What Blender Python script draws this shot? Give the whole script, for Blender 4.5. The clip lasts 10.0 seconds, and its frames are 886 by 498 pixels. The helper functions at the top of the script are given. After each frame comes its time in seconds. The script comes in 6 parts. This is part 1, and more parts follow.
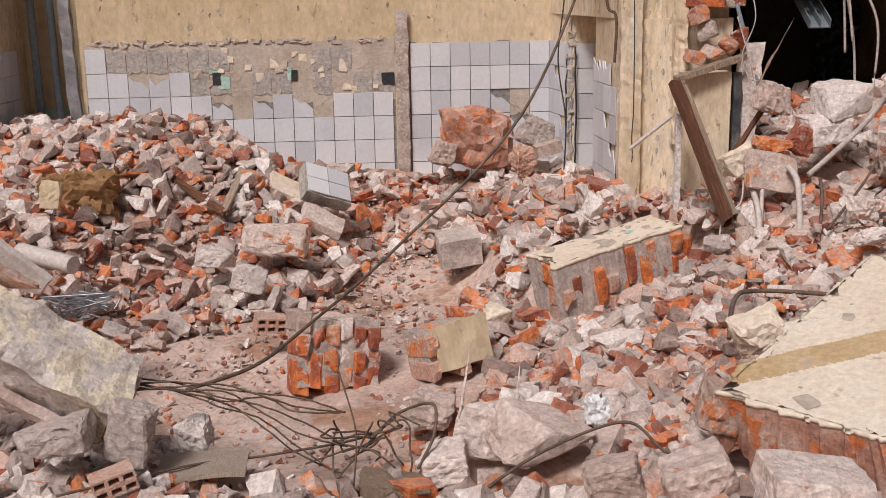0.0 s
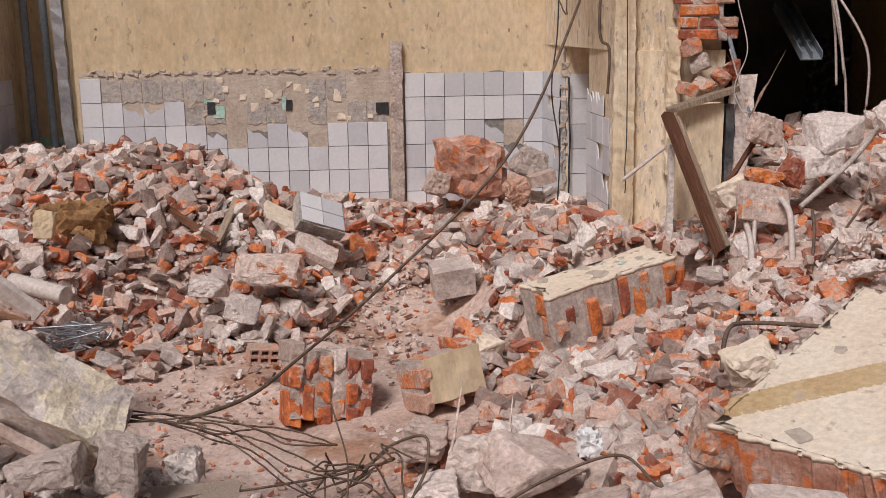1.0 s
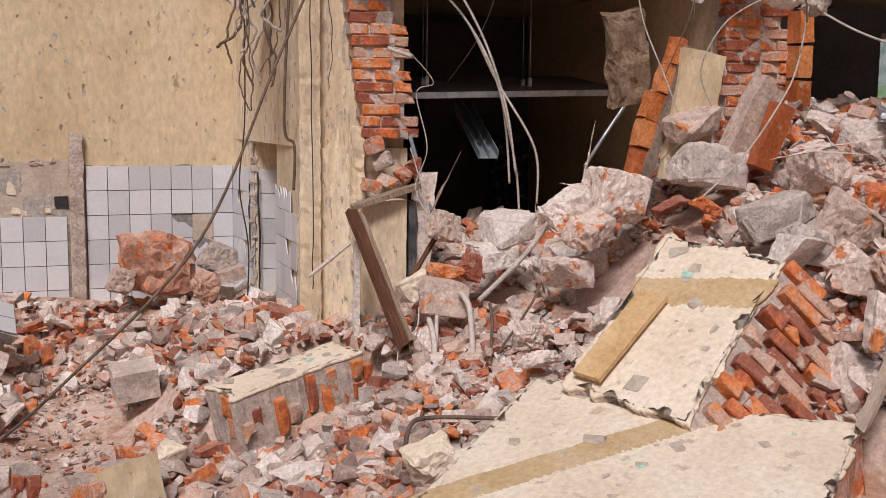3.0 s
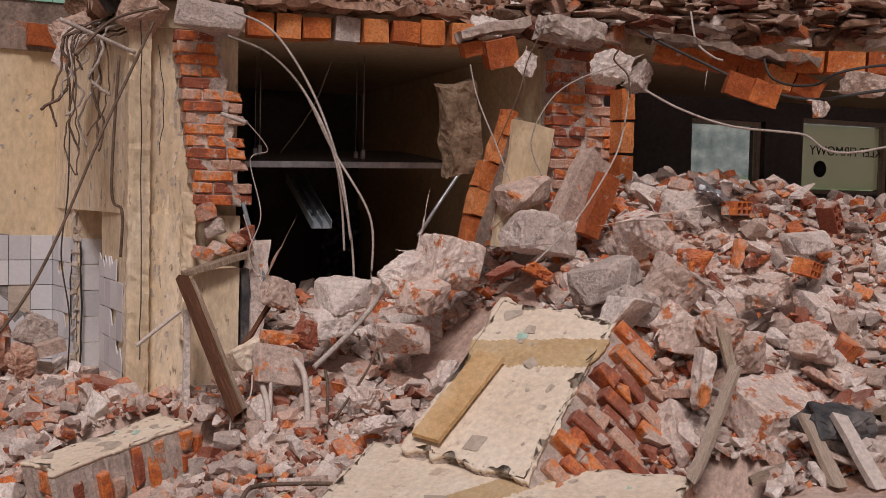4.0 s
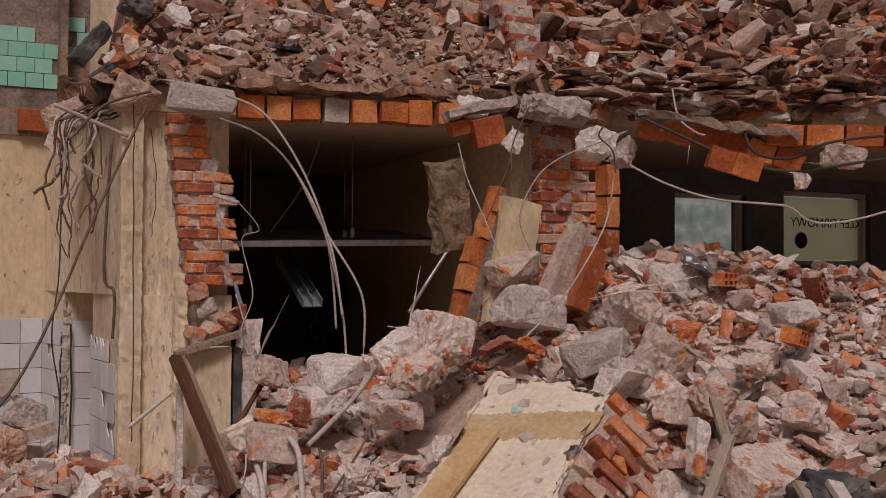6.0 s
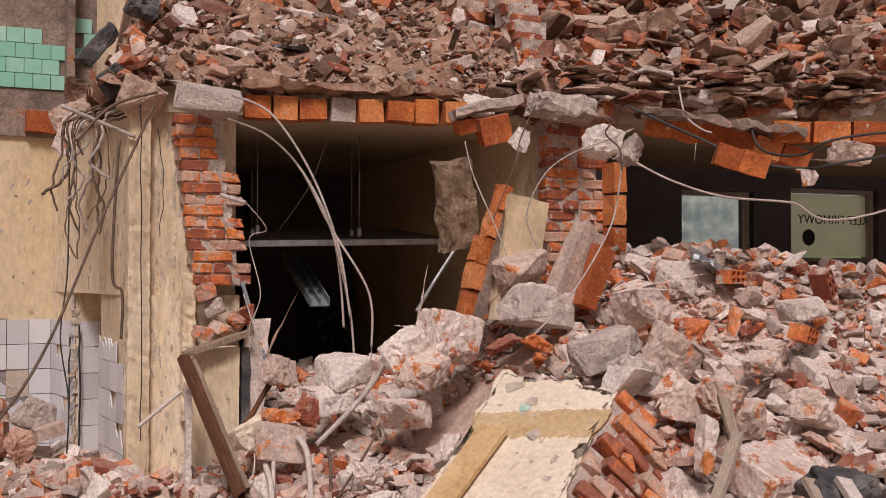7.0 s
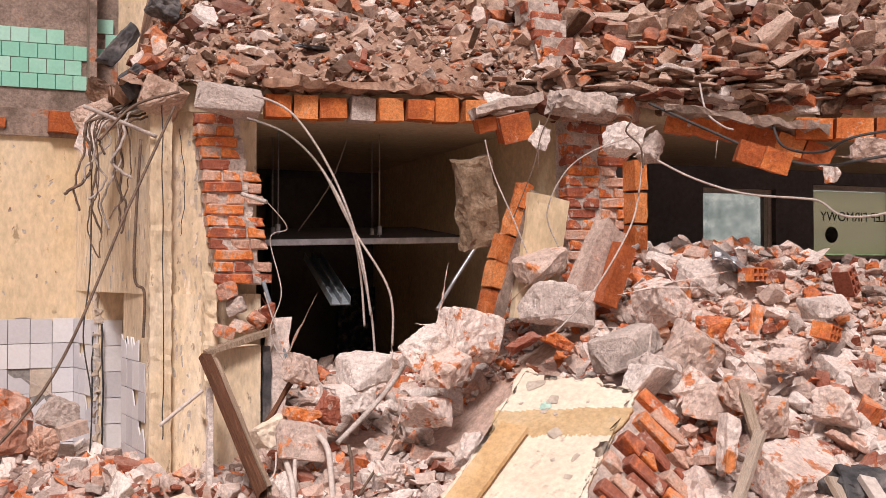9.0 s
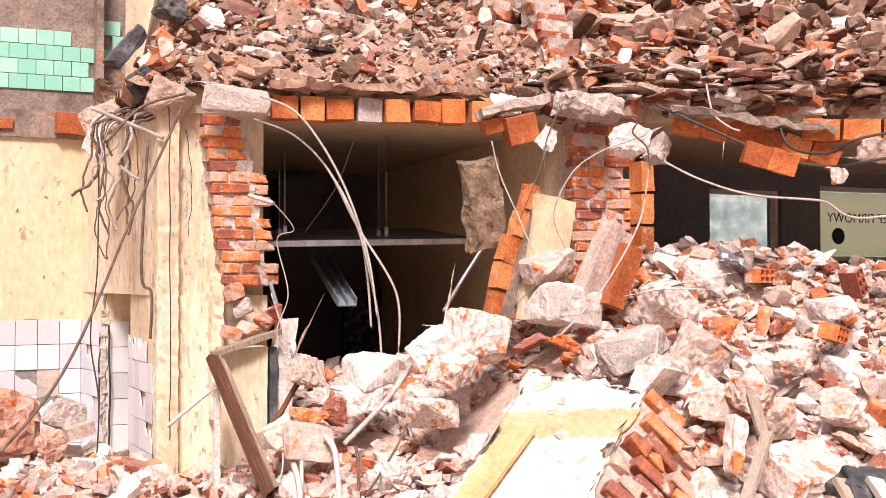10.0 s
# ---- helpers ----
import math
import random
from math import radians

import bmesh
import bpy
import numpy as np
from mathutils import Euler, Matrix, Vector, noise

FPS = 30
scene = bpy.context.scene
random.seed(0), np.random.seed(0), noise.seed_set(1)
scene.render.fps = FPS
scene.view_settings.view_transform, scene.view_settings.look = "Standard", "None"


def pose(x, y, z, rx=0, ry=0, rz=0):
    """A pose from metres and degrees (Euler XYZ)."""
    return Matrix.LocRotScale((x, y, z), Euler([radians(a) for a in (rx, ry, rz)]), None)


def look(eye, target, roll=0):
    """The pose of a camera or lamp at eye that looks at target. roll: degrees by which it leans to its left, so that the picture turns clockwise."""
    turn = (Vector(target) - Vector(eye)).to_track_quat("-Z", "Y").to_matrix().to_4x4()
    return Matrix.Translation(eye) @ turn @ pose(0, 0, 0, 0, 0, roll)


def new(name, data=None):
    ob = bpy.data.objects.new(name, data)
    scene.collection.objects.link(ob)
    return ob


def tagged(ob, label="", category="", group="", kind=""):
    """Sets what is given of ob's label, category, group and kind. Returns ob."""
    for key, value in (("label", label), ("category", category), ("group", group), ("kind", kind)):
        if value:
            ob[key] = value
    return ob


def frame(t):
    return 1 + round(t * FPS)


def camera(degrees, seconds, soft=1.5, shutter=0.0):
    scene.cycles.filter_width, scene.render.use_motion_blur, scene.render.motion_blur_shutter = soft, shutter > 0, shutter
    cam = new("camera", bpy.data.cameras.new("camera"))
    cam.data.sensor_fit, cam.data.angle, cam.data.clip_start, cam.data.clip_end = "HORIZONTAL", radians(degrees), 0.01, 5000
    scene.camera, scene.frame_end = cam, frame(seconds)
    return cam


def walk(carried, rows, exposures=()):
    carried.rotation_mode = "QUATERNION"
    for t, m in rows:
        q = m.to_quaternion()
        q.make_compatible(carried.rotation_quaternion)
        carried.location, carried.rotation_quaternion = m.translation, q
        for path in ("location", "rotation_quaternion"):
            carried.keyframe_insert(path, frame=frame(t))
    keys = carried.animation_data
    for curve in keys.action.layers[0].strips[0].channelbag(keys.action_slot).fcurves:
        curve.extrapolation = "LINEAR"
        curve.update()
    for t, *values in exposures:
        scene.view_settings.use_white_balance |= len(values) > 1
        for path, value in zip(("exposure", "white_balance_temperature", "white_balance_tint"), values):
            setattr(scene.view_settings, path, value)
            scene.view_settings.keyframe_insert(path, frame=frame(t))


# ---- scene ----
# camera and walk
EYE = 2.1
cam = camera(42.84, 10.0, 0.5)
ROWS = [
    (0.0, -0.0, -0.0, 0.0, -0.231, 76.998, 1.0),
    (0.5, 0.0019, -0.0055, 0.0094, -0.278, 77.59, 0.973),
    (1.0, 0.0105, 0.0004, 0.0245, -0.452, 78.344, 0.843),
    (1.5, 0.0314, -0.0016, 0.0368, -1.189, 78.622, 0.753),
    (2.0, 0.0643, 0.0205, 0.0446, -5.118, 80.111, 0.245),
    (2.5, 0.1142, 0.0441, 0.0568, -10.143, 81.612, -0.137),
    (3.0, 0.1512, 0.0538, 0.0679, -15.143, 82.765, -0.512),
    (3.2, 0.1615, 0.0374, 0.0806, -16.959, 83.324, -0.587),
    (4.3, 0.0673, 0.0926, -0.0967, -25.121, 88.339, -1.143),
    (4.5, 0.0635, 0.0843, -0.0879, -25.106, 88.684, -0.859),
    (5.0, 0.0393, 0.0673, -0.0617, -25.072, 91.095, -0.36),
    (5.5, 0.0205, 0.0502, -0.0769, -25.004, 91.353, -0.401),
    (7.0, 0.0074, 0.0368, -0.0789, -24.583, 91.29, -0.073),
    (7.5, 0.0117, 0.0465, -0.0807, -24.217, 91.29, -0.044),
    (8.0, 0.0132, 0.0518, -0.0843, -24.005, 91.284, 0.007),
    (8.5, 0.0094, 0.0478, -0.085, -23.843, 91.267, 0.048),
    (9.0, 0.0103, 0.037, -0.0816, -23.526, 91.23, 0.068),
    (9.5, 0.0096, 0.0429, -0.0829, -23.441, 91.281, 0.046),
    (10.0, 0.0031, 0.0365, -0.0836, -23.241, 91.307, 0.062),
]
EXPOSURES = [(0.0, -0.38, 6450, 14), (1.5, -0.5, 6450, 14), (3.2, -0.4, 6500, 15), (4.3, -1.15, 6850, 21), (5.0, -1.35, 6900, 22), (5.5, -1.33, 6900, 22), (7.0, -0.5, 6850, 20), (7.5, -0.37, 6850, 20), (8.5, -0.3, 6850, 20), (9.0, 0.0, 6850, 20), (9.5, 0.6, 6750, 19), (10.0, 0.72, 6750, 20)]
walk(cam, [(t, pose(x, y, EYE + z, tilt, lean, turn)) for t, x, y, z, turn, tilt, lean in ROWS], EXPOSURES)

# world and light
world = bpy.data.worlds.new("overcast_sky")
scene.world = world
world.use_nodes = True
wn = world.node_tree.nodes
sky = wn.new("ShaderNodeTexSky")
sky.sky_type, sky.sun_disc = "NISHITA", False
sky.sun_elevation, sky.sun_rotation = radians(50.5), radians(205)
sky.air_density, sky.dust_density, sky.ozone_density = 1.0, 6.0, 0.6
world.node_tree.links.new(sky.outputs[0], wn["Background"].inputs[0])
wn["Background"].inputs[1].default_value = 0.05
sun = new("sun", bpy.data.lights.new("sun", "SUN"))
sun.data.energy, sun.data.angle, sun.data.color = 3.3, radians(15), (1.0, 0.975, 0.965)
sun.matrix_world = look((-3.8, -8.2, 11.0), (0, 0, 0))

# ---- materials ----
RNG = random.Random(7)


def mat(name, cols, scale=6.0, rough=0.85, bump=0.4, bscale=40.0, metal=0.0, vary="", dust=0.0, spots=None, spot_at=0.6, spot_scale=3.0, stretch=None, depth=0.44):
    """A mineral or timber surface: a ramp of colours over broad noise, fine grain, relief, dust on what faces up, and worn spots."""
    m = bpy.data.materials.new(name)
    m.use_nodes = True
    nt = m.node_tree
    n, link = nt.nodes, nt.links.new
    bsdf = n["Principled BSDF"]
    bsdf.inputs["Roughness"].default_value, bsdf.inputs["Metallic"].default_value = rough, metal
    bsdf.inputs["Specular IOR Level"].default_value = 0.25
    tc = n.new("ShaderNodeTexCoord")
    co = tc.outputs["Object"]
    if stretch:
        mp = n.new("ShaderNodeMapping")
        mp.inputs["Scale"].default_value = stretch
        link(co, mp.inputs[0])
        co = mp.outputs[0]
    rnd = None
    if vary == "object":
        oi = n.new("ShaderNodeObjectInfo")
        rnd = oi.outputs["Random"]
    elif vary == "island":
        ge = n.new("ShaderNodeNewGeometry")
        rnd = ge.outputs["Random Per Island"]
    if rnd:
        shift = n.new("ShaderNodeVectorMath")
        shift.operation = "MULTIPLY_ADD"
        comb = n.new("ShaderNodeCombineXYZ")
        link(rnd, comb.inputs[0]), link(rnd, comb.inputs[1])
        link(comb.outputs[0], shift.inputs[0])
        shift.inputs[1].default_value = (37.0, 91.0, 0.0)
        link(co, shift.inputs[2])
        co = shift.outputs[0]

    def noise_tex(s, detail=6.0, roughness=0.6):
        t = n.new("ShaderNodeTexNoise")
        t.inputs["Scale"].default_value, t.inputs["Detail"].default_value, t.inputs["Roughness"].default_value = s, detail, roughness
        link(co, t.inputs["Vector"])
        return t.outputs["Fac"]

    broad, fine = noise_tex(scale), noise_tex(bscale, 8.0, 0.7)
    ramp = n.new("ShaderNodeValToRGB")
    e = ramp.color_ramp.elements
    for k, c in enumerate(cols):
        at = 0.3 + 0.4 * k / max(1, len(cols) - 1)
        s = e[k] if k < 2 else e.new(at)
        s.position, s.color = at, (*c, 1)
    fac = broad
    if rnd:
        mx = n.new("ShaderNodeMath")
        mx.operation = "MULTIPLY_ADD"
        sub = n.new("ShaderNodeMath")
        sub.operation = "SUBTRACT"
        link(rnd, sub.inputs[0])
        sub.inputs[1].default_value = 0.5
        link(sub.outputs[0], mx.inputs[0])
        mx.inputs[1].default_value = 0.75
        link(broad, mx.inputs[2])
        fac = mx.outputs[0]
    link(fac, ramp.inputs[0])
    col = ramp.outputs[0]

    def mix(a, b, f, mode="MIX"):
        k = n.new("ShaderNodeMix")
        k.data_type, k.blend_type = "RGBA", mode
        for sock, v in ((k.inputs["Factor"], f), (k.inputs["A"], a), (k.inputs["B"], b)):
            if hasattr(v, "is_linked"):
                link(v, sock)
            else:
                sock.default_value = v
        return k.outputs["Result"]

    def curve(v, lo, hi):
        r = n.new("ShaderNodeMapRange")
        r.inputs["From Min"].default_value, r.inputs["From Max"].default_value = lo, hi
        link(v, r.inputs["Value"])
        return r.outputs["Result"]

    if spots:
        col = mix(col, (*spots, 1), curve(noise_tex(spot_scale, 5.0, 0.65), spot_at, spot_at + 0.06))
    grain = n.new("ShaderNodeMix")
    grain.data_type = "FLOAT"
    grain.inputs["A"].default_value, grain.inputs["B"].default_value = 1 - 0.85 * depth, 1 + 0.95 * depth
    link(curve(fine, 0.3, 0.7), grain.inputs["Factor"])
    gc = n.new("ShaderNodeCombineColor")
    for k in range(3):
        link(grain.outputs["Result"], gc.inputs[k])
    col = mix(col, gc.outputs[0], 1.0, "MULTIPLY")
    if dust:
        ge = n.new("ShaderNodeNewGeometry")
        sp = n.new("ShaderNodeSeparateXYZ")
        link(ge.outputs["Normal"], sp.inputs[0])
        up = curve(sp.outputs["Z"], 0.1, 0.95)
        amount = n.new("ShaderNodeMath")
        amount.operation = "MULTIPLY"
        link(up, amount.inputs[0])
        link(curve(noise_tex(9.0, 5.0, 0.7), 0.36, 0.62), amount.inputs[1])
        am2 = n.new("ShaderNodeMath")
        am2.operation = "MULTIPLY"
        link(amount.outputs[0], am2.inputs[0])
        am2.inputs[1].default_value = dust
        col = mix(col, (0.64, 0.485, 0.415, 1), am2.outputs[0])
    link(col, bsdf.inputs["Base Color"])
    if bump:
        b = n.new("ShaderNodeBump")
        b.inputs["Strength"].default_value, b.inputs["Distance"].default_value = min(1.0, bump * 1.5), 0.016
        link(fine, b.inputs["Height"])
        link(b.outputs[0], bsdf.inputs["Normal"])
    return m


M_GROUND = mat("dusty_earth", [(0.40, 0.27, 0.215), (0.58, 0.43, 0.36), (0.69, 0.545, 0.475)], 1.6, 0.95, 0.5, 30, dust=0.3, spots=(0.40, 0.225, 0.145), spot_at=0.55, spot_scale=1.3)
M_EARTH = mat("brown_upper_earth", [(0.18, 0.094, 0.06), (0.35, 0.205, 0.14), (0.50, 0.335, 0.25)], 3.4, 0.95, 0.9, 34, dust=0.15, spots=(0.11, 0.06, 0.04), spot_at=0.6, spot_scale=4)
M_BRICK = mat("brick_clay", [(0.36, 0.115, 0.07), (0.64, 0.175, 0.065), (0.80, 0.255, 0.07), (0.64, 0.40, 0.30)], 9, 0.9, 0.6, 60, vary="object", dust=0.3, spots=(0.60, 0.47, 0.40), spot_at=0.575, spot_scale=10)
M_BRICKS = mat("brick_rubble", [(0.32, 0.105, 0.065), (0.64, 0.18, 0.07), (0.82, 0.27, 0.085), (0.70, 0.48, 0.39)], 7, 0.92, 0.6, 60, vary="island", dust=0.4, spots=(0.58, 0.42, 0.35), spot_at=0.55, spot_scale=8)
M_DUSTY = mat("mortar_rubble", [(0.27, 0.19, 0.16), (0.50, 0.385, 0.335), (0.74, 0.61, 0.545)], 5, 0.95, 0.7, 50, vary="island", dust=0.35, spots=(0.52, 0.22, 0.12), spot_at=0.63, spot_scale=8)
M_STONE = mat("dusty_masonry", [(0.52, 0.395, 0.335), (0.72, 0.575, 0.505), (0.84, 0.72, 0.65)], 5, 0.95, 0.8, 38, vary="object", dust=0.4, spots=(0.64, 0.25, 0.11), spot_at=0.63, spot_scale=8)
M_PALE = mat("pale_lime_masonry", [(0.62, 0.48, 0.41), (0.80, 0.655, 0.58), (0.87, 0.765, 0.70)], 5, 0.95, 0.8, 38, vary="object", dust=0.5, spots=(0.74, 0.27, 0.10), spot_at=0.575, spot_scale=7)
M_PALES = mat("pale_lime_rubble", [(0.56, 0.43, 0.365), (0.79, 0.655, 0.585), (0.88, 0.785, 0.725)], 5, 0.95, 0.7, 50, vary="island", dust=0.5, spots=(0.74, 0.27, 0.10), spot_at=0.6, spot_scale=9)
M_REDCORE = mat("red_brick_core", [(0.36, 0.15, 0.095), (0.54, 0.30, 0.22), (0.70, 0.50, 0.42)], 5, 0.95, 0.9, 34, dust=0.35, spots=(0.66, 0.21, 0.08), spot_at=0.54, spot_scale=8)
M_CONC = mat("grey_concrete", [(0.52, 0.44, 0.395), (0.70, 0.605, 0.55), (0.82, 0.735, 0.68)], 5, 0.92, 0.8, 45, vary="object", dust=0.45, spots=(0.36, 0.30, 0.27), spot_at=0.63, spot_scale=9)
# rubble colours of the upper heap, browner and darker than those below
M_UPBRICK = mat("dark_brick_debris", [(0.16, 0.06, 0.04), (0.36, 0.115, 0.06), (0.58, 0.19, 0.075), (0.40, 0.26, 0.20)], 7, 0.92, 0.6, 60, vary="island", dust=0.4)
M_UPDUST = mat("dark_brown_debris", [(0.12, 0.066, 0.042), (0.34, 0.205, 0.14), (0.58, 0.42, 0.335)], 5, 0.95, 0.7, 50, vary="island", dust=0.3)
M_CONCS = mat("concrete_rubble", [(0.40, 0.33, 0.295), (0.64, 0.555, 0.505), (0.82, 0.745, 0.69)], 5, 0.92, 0.5, 45, vary="island", dust=0.6)
M_MORTAR = mat("old_mortar", [(0.38, 0.305, 0.26), (0.55, 0.455, 0.40), (0.66, 0.57, 0.51)], 8, 0.95, 0.9, 45, dust=0.3, spots=(0.56, 0.20, 0.09), spot_at=0.66, spot_scale=9)
M_YELLOW = mat("yellow_wall_paint", [(0.56, 0.43, 0.265), (0.65, 0.515, 0.34), (0.70, 0.575, 0.41)], 1.4, 0.8, 0.25, 22, spots=(0.38, 0.285, 0.18), spot_at=0.635, spot_scale=9, stretch=(1, 1, 0.5), depth=0.22)
M_FLAKE = mat("flaking_yellow_plaster", [(0.58, 0.455, 0.31), (0.72, 0.585, 0.41), (0.80, 0.69, 0.54)], 2.6, 0.85, 0.5, 26, spots=(0.36, 0.27, 0.19), spot_at=0.625, spot_scale=22, stretch=(1, 1, 0.35), depth=0.28)
M_CREAM = mat("cream_plaster", [(0.70, 0.57, 0.44), (0.78, 0.665, 0.53), (0.82, 0.73, 0.61)], 2.2, 0.85, 0.15, 30, spots=(0.58, 0.46, 0.36), spot_at=0.6, spot_scale=7.0, depth=0.2)
M_OCHRE = mat("ochre_band_paint", [(0.50, 0.33, 0.17), (0.58, 0.42, 0.24), (0.62, 0.48, 0.32)], 3, 0.8, 0.3, 30, spots=(0.48, 0.39, 0.32), spot_at=0.6, spot_scale=6, depth=0.25)
M_MINT = mat("mint_paint", [(0.34, 0.55, 0.45), (0.42, 0.62, 0.52), (0.50, 0.66, 0.58)], 4, 0.7, 0.2, 30, depth=0.25)
M_TILE = mat("white_wall_tile", [(0.56, 0.56, 0.585), (0.64, 0.64, 0.665), (0.69, 0.69, 0.705)], 3, 0.3, 0.05, 40, vary="object", spots=(0.45, 0.38, 0.33), spot_at=0.72, spot_scale=7, depth=0.08)
M_GREEN = mat("green_wall_tile", [(0.26, 0.58, 0.45), (0.32, 0.63, 0.50), (0.40, 0.68, 0.57)], 3, 0.3, 0.05, 40, vary="object", depth=0.08)
M_GLUE = mat("tile_adhesive", [(0.36, 0.325, 0.295), (0.43, 0.39, 0.355), (0.49, 0.44, 0.395)], 6, 0.95, 0.5, 34, spots=(0.50, 0.43, 0.35), spot_at=0.58, spot_scale=5)
M_GROUT = mat("dark_grout", [(0.20, 0.185, 0.175), (0.28, 0.26, 0.245)], 6, 0.95, 0.2, 34)
M_SCAR = mat("bare_render", [(0.44, 0.36, 0.29), (0.53, 0.445, 0.365), (0.60, 0.52, 0.44)], 5, 0.95, 0.5, 30, depth=0.2)
M_CLAY = mat("orange_hollow_block", [(0.40, 0.105, 0.035), (0.58, 0.175, 0.05), (0.66, 0.25, 0.09)], 5, 0.85, 0.5, 50, vary="object", dust=0.25, spots=(0.50, 0.38, 0.31), spot_at=0.62, spot_scale=8)
M_WOOD = mat("old_timber", [(0.13, 0.055, 0.03), (0.23, 0.105, 0.058), (0.34, 0.18, 0.11)], 5, 0.8, 0.5, 30, vary="object", stretch=(14, 14, 1.2))
M_PALEWOOD = mat("split_pale_timber", [(0.34, 0.24, 0.165), (0.50, 0.38, 0.28), (0.62, 0.50, 0.40)], 5, 0.85, 0.6, 30, vary="object", stretch=(14, 14, 1.2), dust=0.2)
M_BOARD = mat("ochre_board", [(0.52, 0.32, 0.15), (0.62, 0.41, 0.21), (0.68, 0.49, 0.29)], 3, 0.8, 0.2, 40, depth=0.25)
M_WIRE = mat("rusty_steel_rod", [(0.10, 0.07, 0.055), (0.17, 0.12, 0.09), (0.24, 0.16, 0.12)], 9, 0.7, 0.3, 60, metal=0.3)
M_CABLE = mat("dusty_pale_cable", [(0.36, 0.31, 0.28), (0.46, 0.40, 0.36), (0.55, 0.49, 0.45)], 9, 0.7, 0.1, 60)
M_DARKCABLE = mat("dark_cable", [(0.04, 0.04, 0.04), (0.07, 0.065, 0.06)], 9, 0.6, 0.1, 60)
M_STEEL = mat("galvanised_steel", [(0.30, 0.31, 0.33), (0.42, 0.43, 0.45), (0.55, 0.56, 0.58)], 6, 0.4, 0.15, 30, metal=0.7, depth=0.25)
M_PIPE = mat("grey_plastic_pipe", [(0.17, 0.20, 0.22), (0.22, 0.25, 0.27)], 5, 0.55, 0.1, 40, depth=0.25)
M_PVC = mat("dusty_white_plastic", [(0.55, 0.47, 0.42), (0.64, 0.57, 0.52)], 5, 0.6, 0.1, 40, depth=0.25)
M_FELT = mat("bitumen_felt", [(0.035, 0.035, 0.04), (0.09, 0.088, 0.09), (0.2, 0.18, 0.17)], 6, 0.7, 0.4, 30)
M_ROOM = mat("beige_room_wall", [(0.52, 0.41, 0.26), (0.60, 0.48, 0.31), (0.64, 0.53, 0.36)], 1.5, 0.85, 0.15, 22, depth=0.25)
# this wall colour is darkened to hold the shade of the deep room
M_DEEP = mat("shade_darkened_room_wall", [(0.10, 0.095, 0.095), (0.14, 0.13, 0.125)], 2, 0.85, 0.1, 25, depth=0.25)
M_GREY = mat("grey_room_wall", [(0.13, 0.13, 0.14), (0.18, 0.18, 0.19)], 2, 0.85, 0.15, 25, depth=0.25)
# one black for the window print and for shade in openings and cracks
M_BLACK = mat("black_print_and_hole_shade", [(0.03, 0.03, 0.032), (0.05, 0.05, 0.052)], 5, 0.5, 0.05, 40)
M_CEIL = mat("ceiling_plaster", [(0.50, 0.41, 0.28), (0.58, 0.49, 0.35)], 2, 0.9, 0.2, 25, depth=0.25)
M_PATTERN = mat("dark_patterned_panel", [(0.03, 0.03, 0.045), (0.05, 0.05, 0.07), (0.30, 0.30, 0.32)], 14, 0.6, 0.05, 40)
M_STREET = mat("glowing_street_backdrop", [(0.13, 0.17, 0.17), (0.25, 0.30, 0.30), (0.44, 0.48, 0.47)], 1.4, 0.9, 0.0, 12, depth=0.25)
M_GRASS = mat("glowing_roadside_green", [(0.12, 0.22, 0.12), (0.20, 0.32, 0.18), (0.32, 0.42, 0.30)], 3, 0.9, 0.0, 20, depth=0.25)
M_SIGN = mat("pale_sign_film", [(0.62, 0.58, 0.46), (0.70, 0.66, 0.54)], 2, 0.6, 0.0, 20, depth=0.25)
M_RING = mat("dark_brown_concrete", [(0.16, 0.115, 0.09), (0.29, 0.22, 0.18), (0.40, 0.30, 0.245)], 4, 0.95, 0.8, 34, spots=(0.42, 0.17, 0.09), spot_at=0.62, spot_scale=4)
M_TAN = mat("tan_aggregate", [(0.15, 0.10, 0.065), (0.25, 0.175, 0.115), (0.34, 0.25, 0.175)], 9, 0.95, 1.0, 40, spots=(0.17, 0.115, 0.08), spot_at=0.6, spot_scale=14)
M_BEAMPAINT = mat("painted_concrete", [(0.55, 0.48, 0.435), (0.70, 0.62, 0.565), (0.80, 0.72, 0.66)], 6, 0.92, 0.9, 45, spots=(0.84, 0.74, 0.57), spot_at=0.5, spot_scale=2.6)
M_CHUNK = mat("mortared_brick", [(0.50, 0.345, 0.275), (0.70, 0.54, 0.46), (0.82, 0.69, 0.62)], 5, 0.95, 0.9, 38, vary="object", dust=0.35, spots=(0.64, 0.23, 0.10), spot_at=0.55, spot_scale=10)
M_FOIL = mat("white_torn_foil", [(0.7, 0.7, 0.7), (0.82, 0.82, 0.82)], 9, 0.5, 0.3, 30, depth=0.25)
glass = bpy.data.materials.new("window_glass")
glass.use_nodes = True
gb = glass.node_tree.nodes["Principled BSDF"]
gb.inputs["Transmission Weight"].default_value, gb.inputs["Roughness"].default_value, gb.inputs["Base Color"].default_value = 1.0, 0.02, (0.86, 0.92, 0.9, 1)
# the street backdrops glow in place of daylight beyond the shop windows
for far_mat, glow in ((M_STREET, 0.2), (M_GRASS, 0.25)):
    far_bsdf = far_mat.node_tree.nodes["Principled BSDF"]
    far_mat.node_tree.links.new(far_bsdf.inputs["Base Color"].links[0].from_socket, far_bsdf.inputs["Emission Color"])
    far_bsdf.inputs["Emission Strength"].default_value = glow


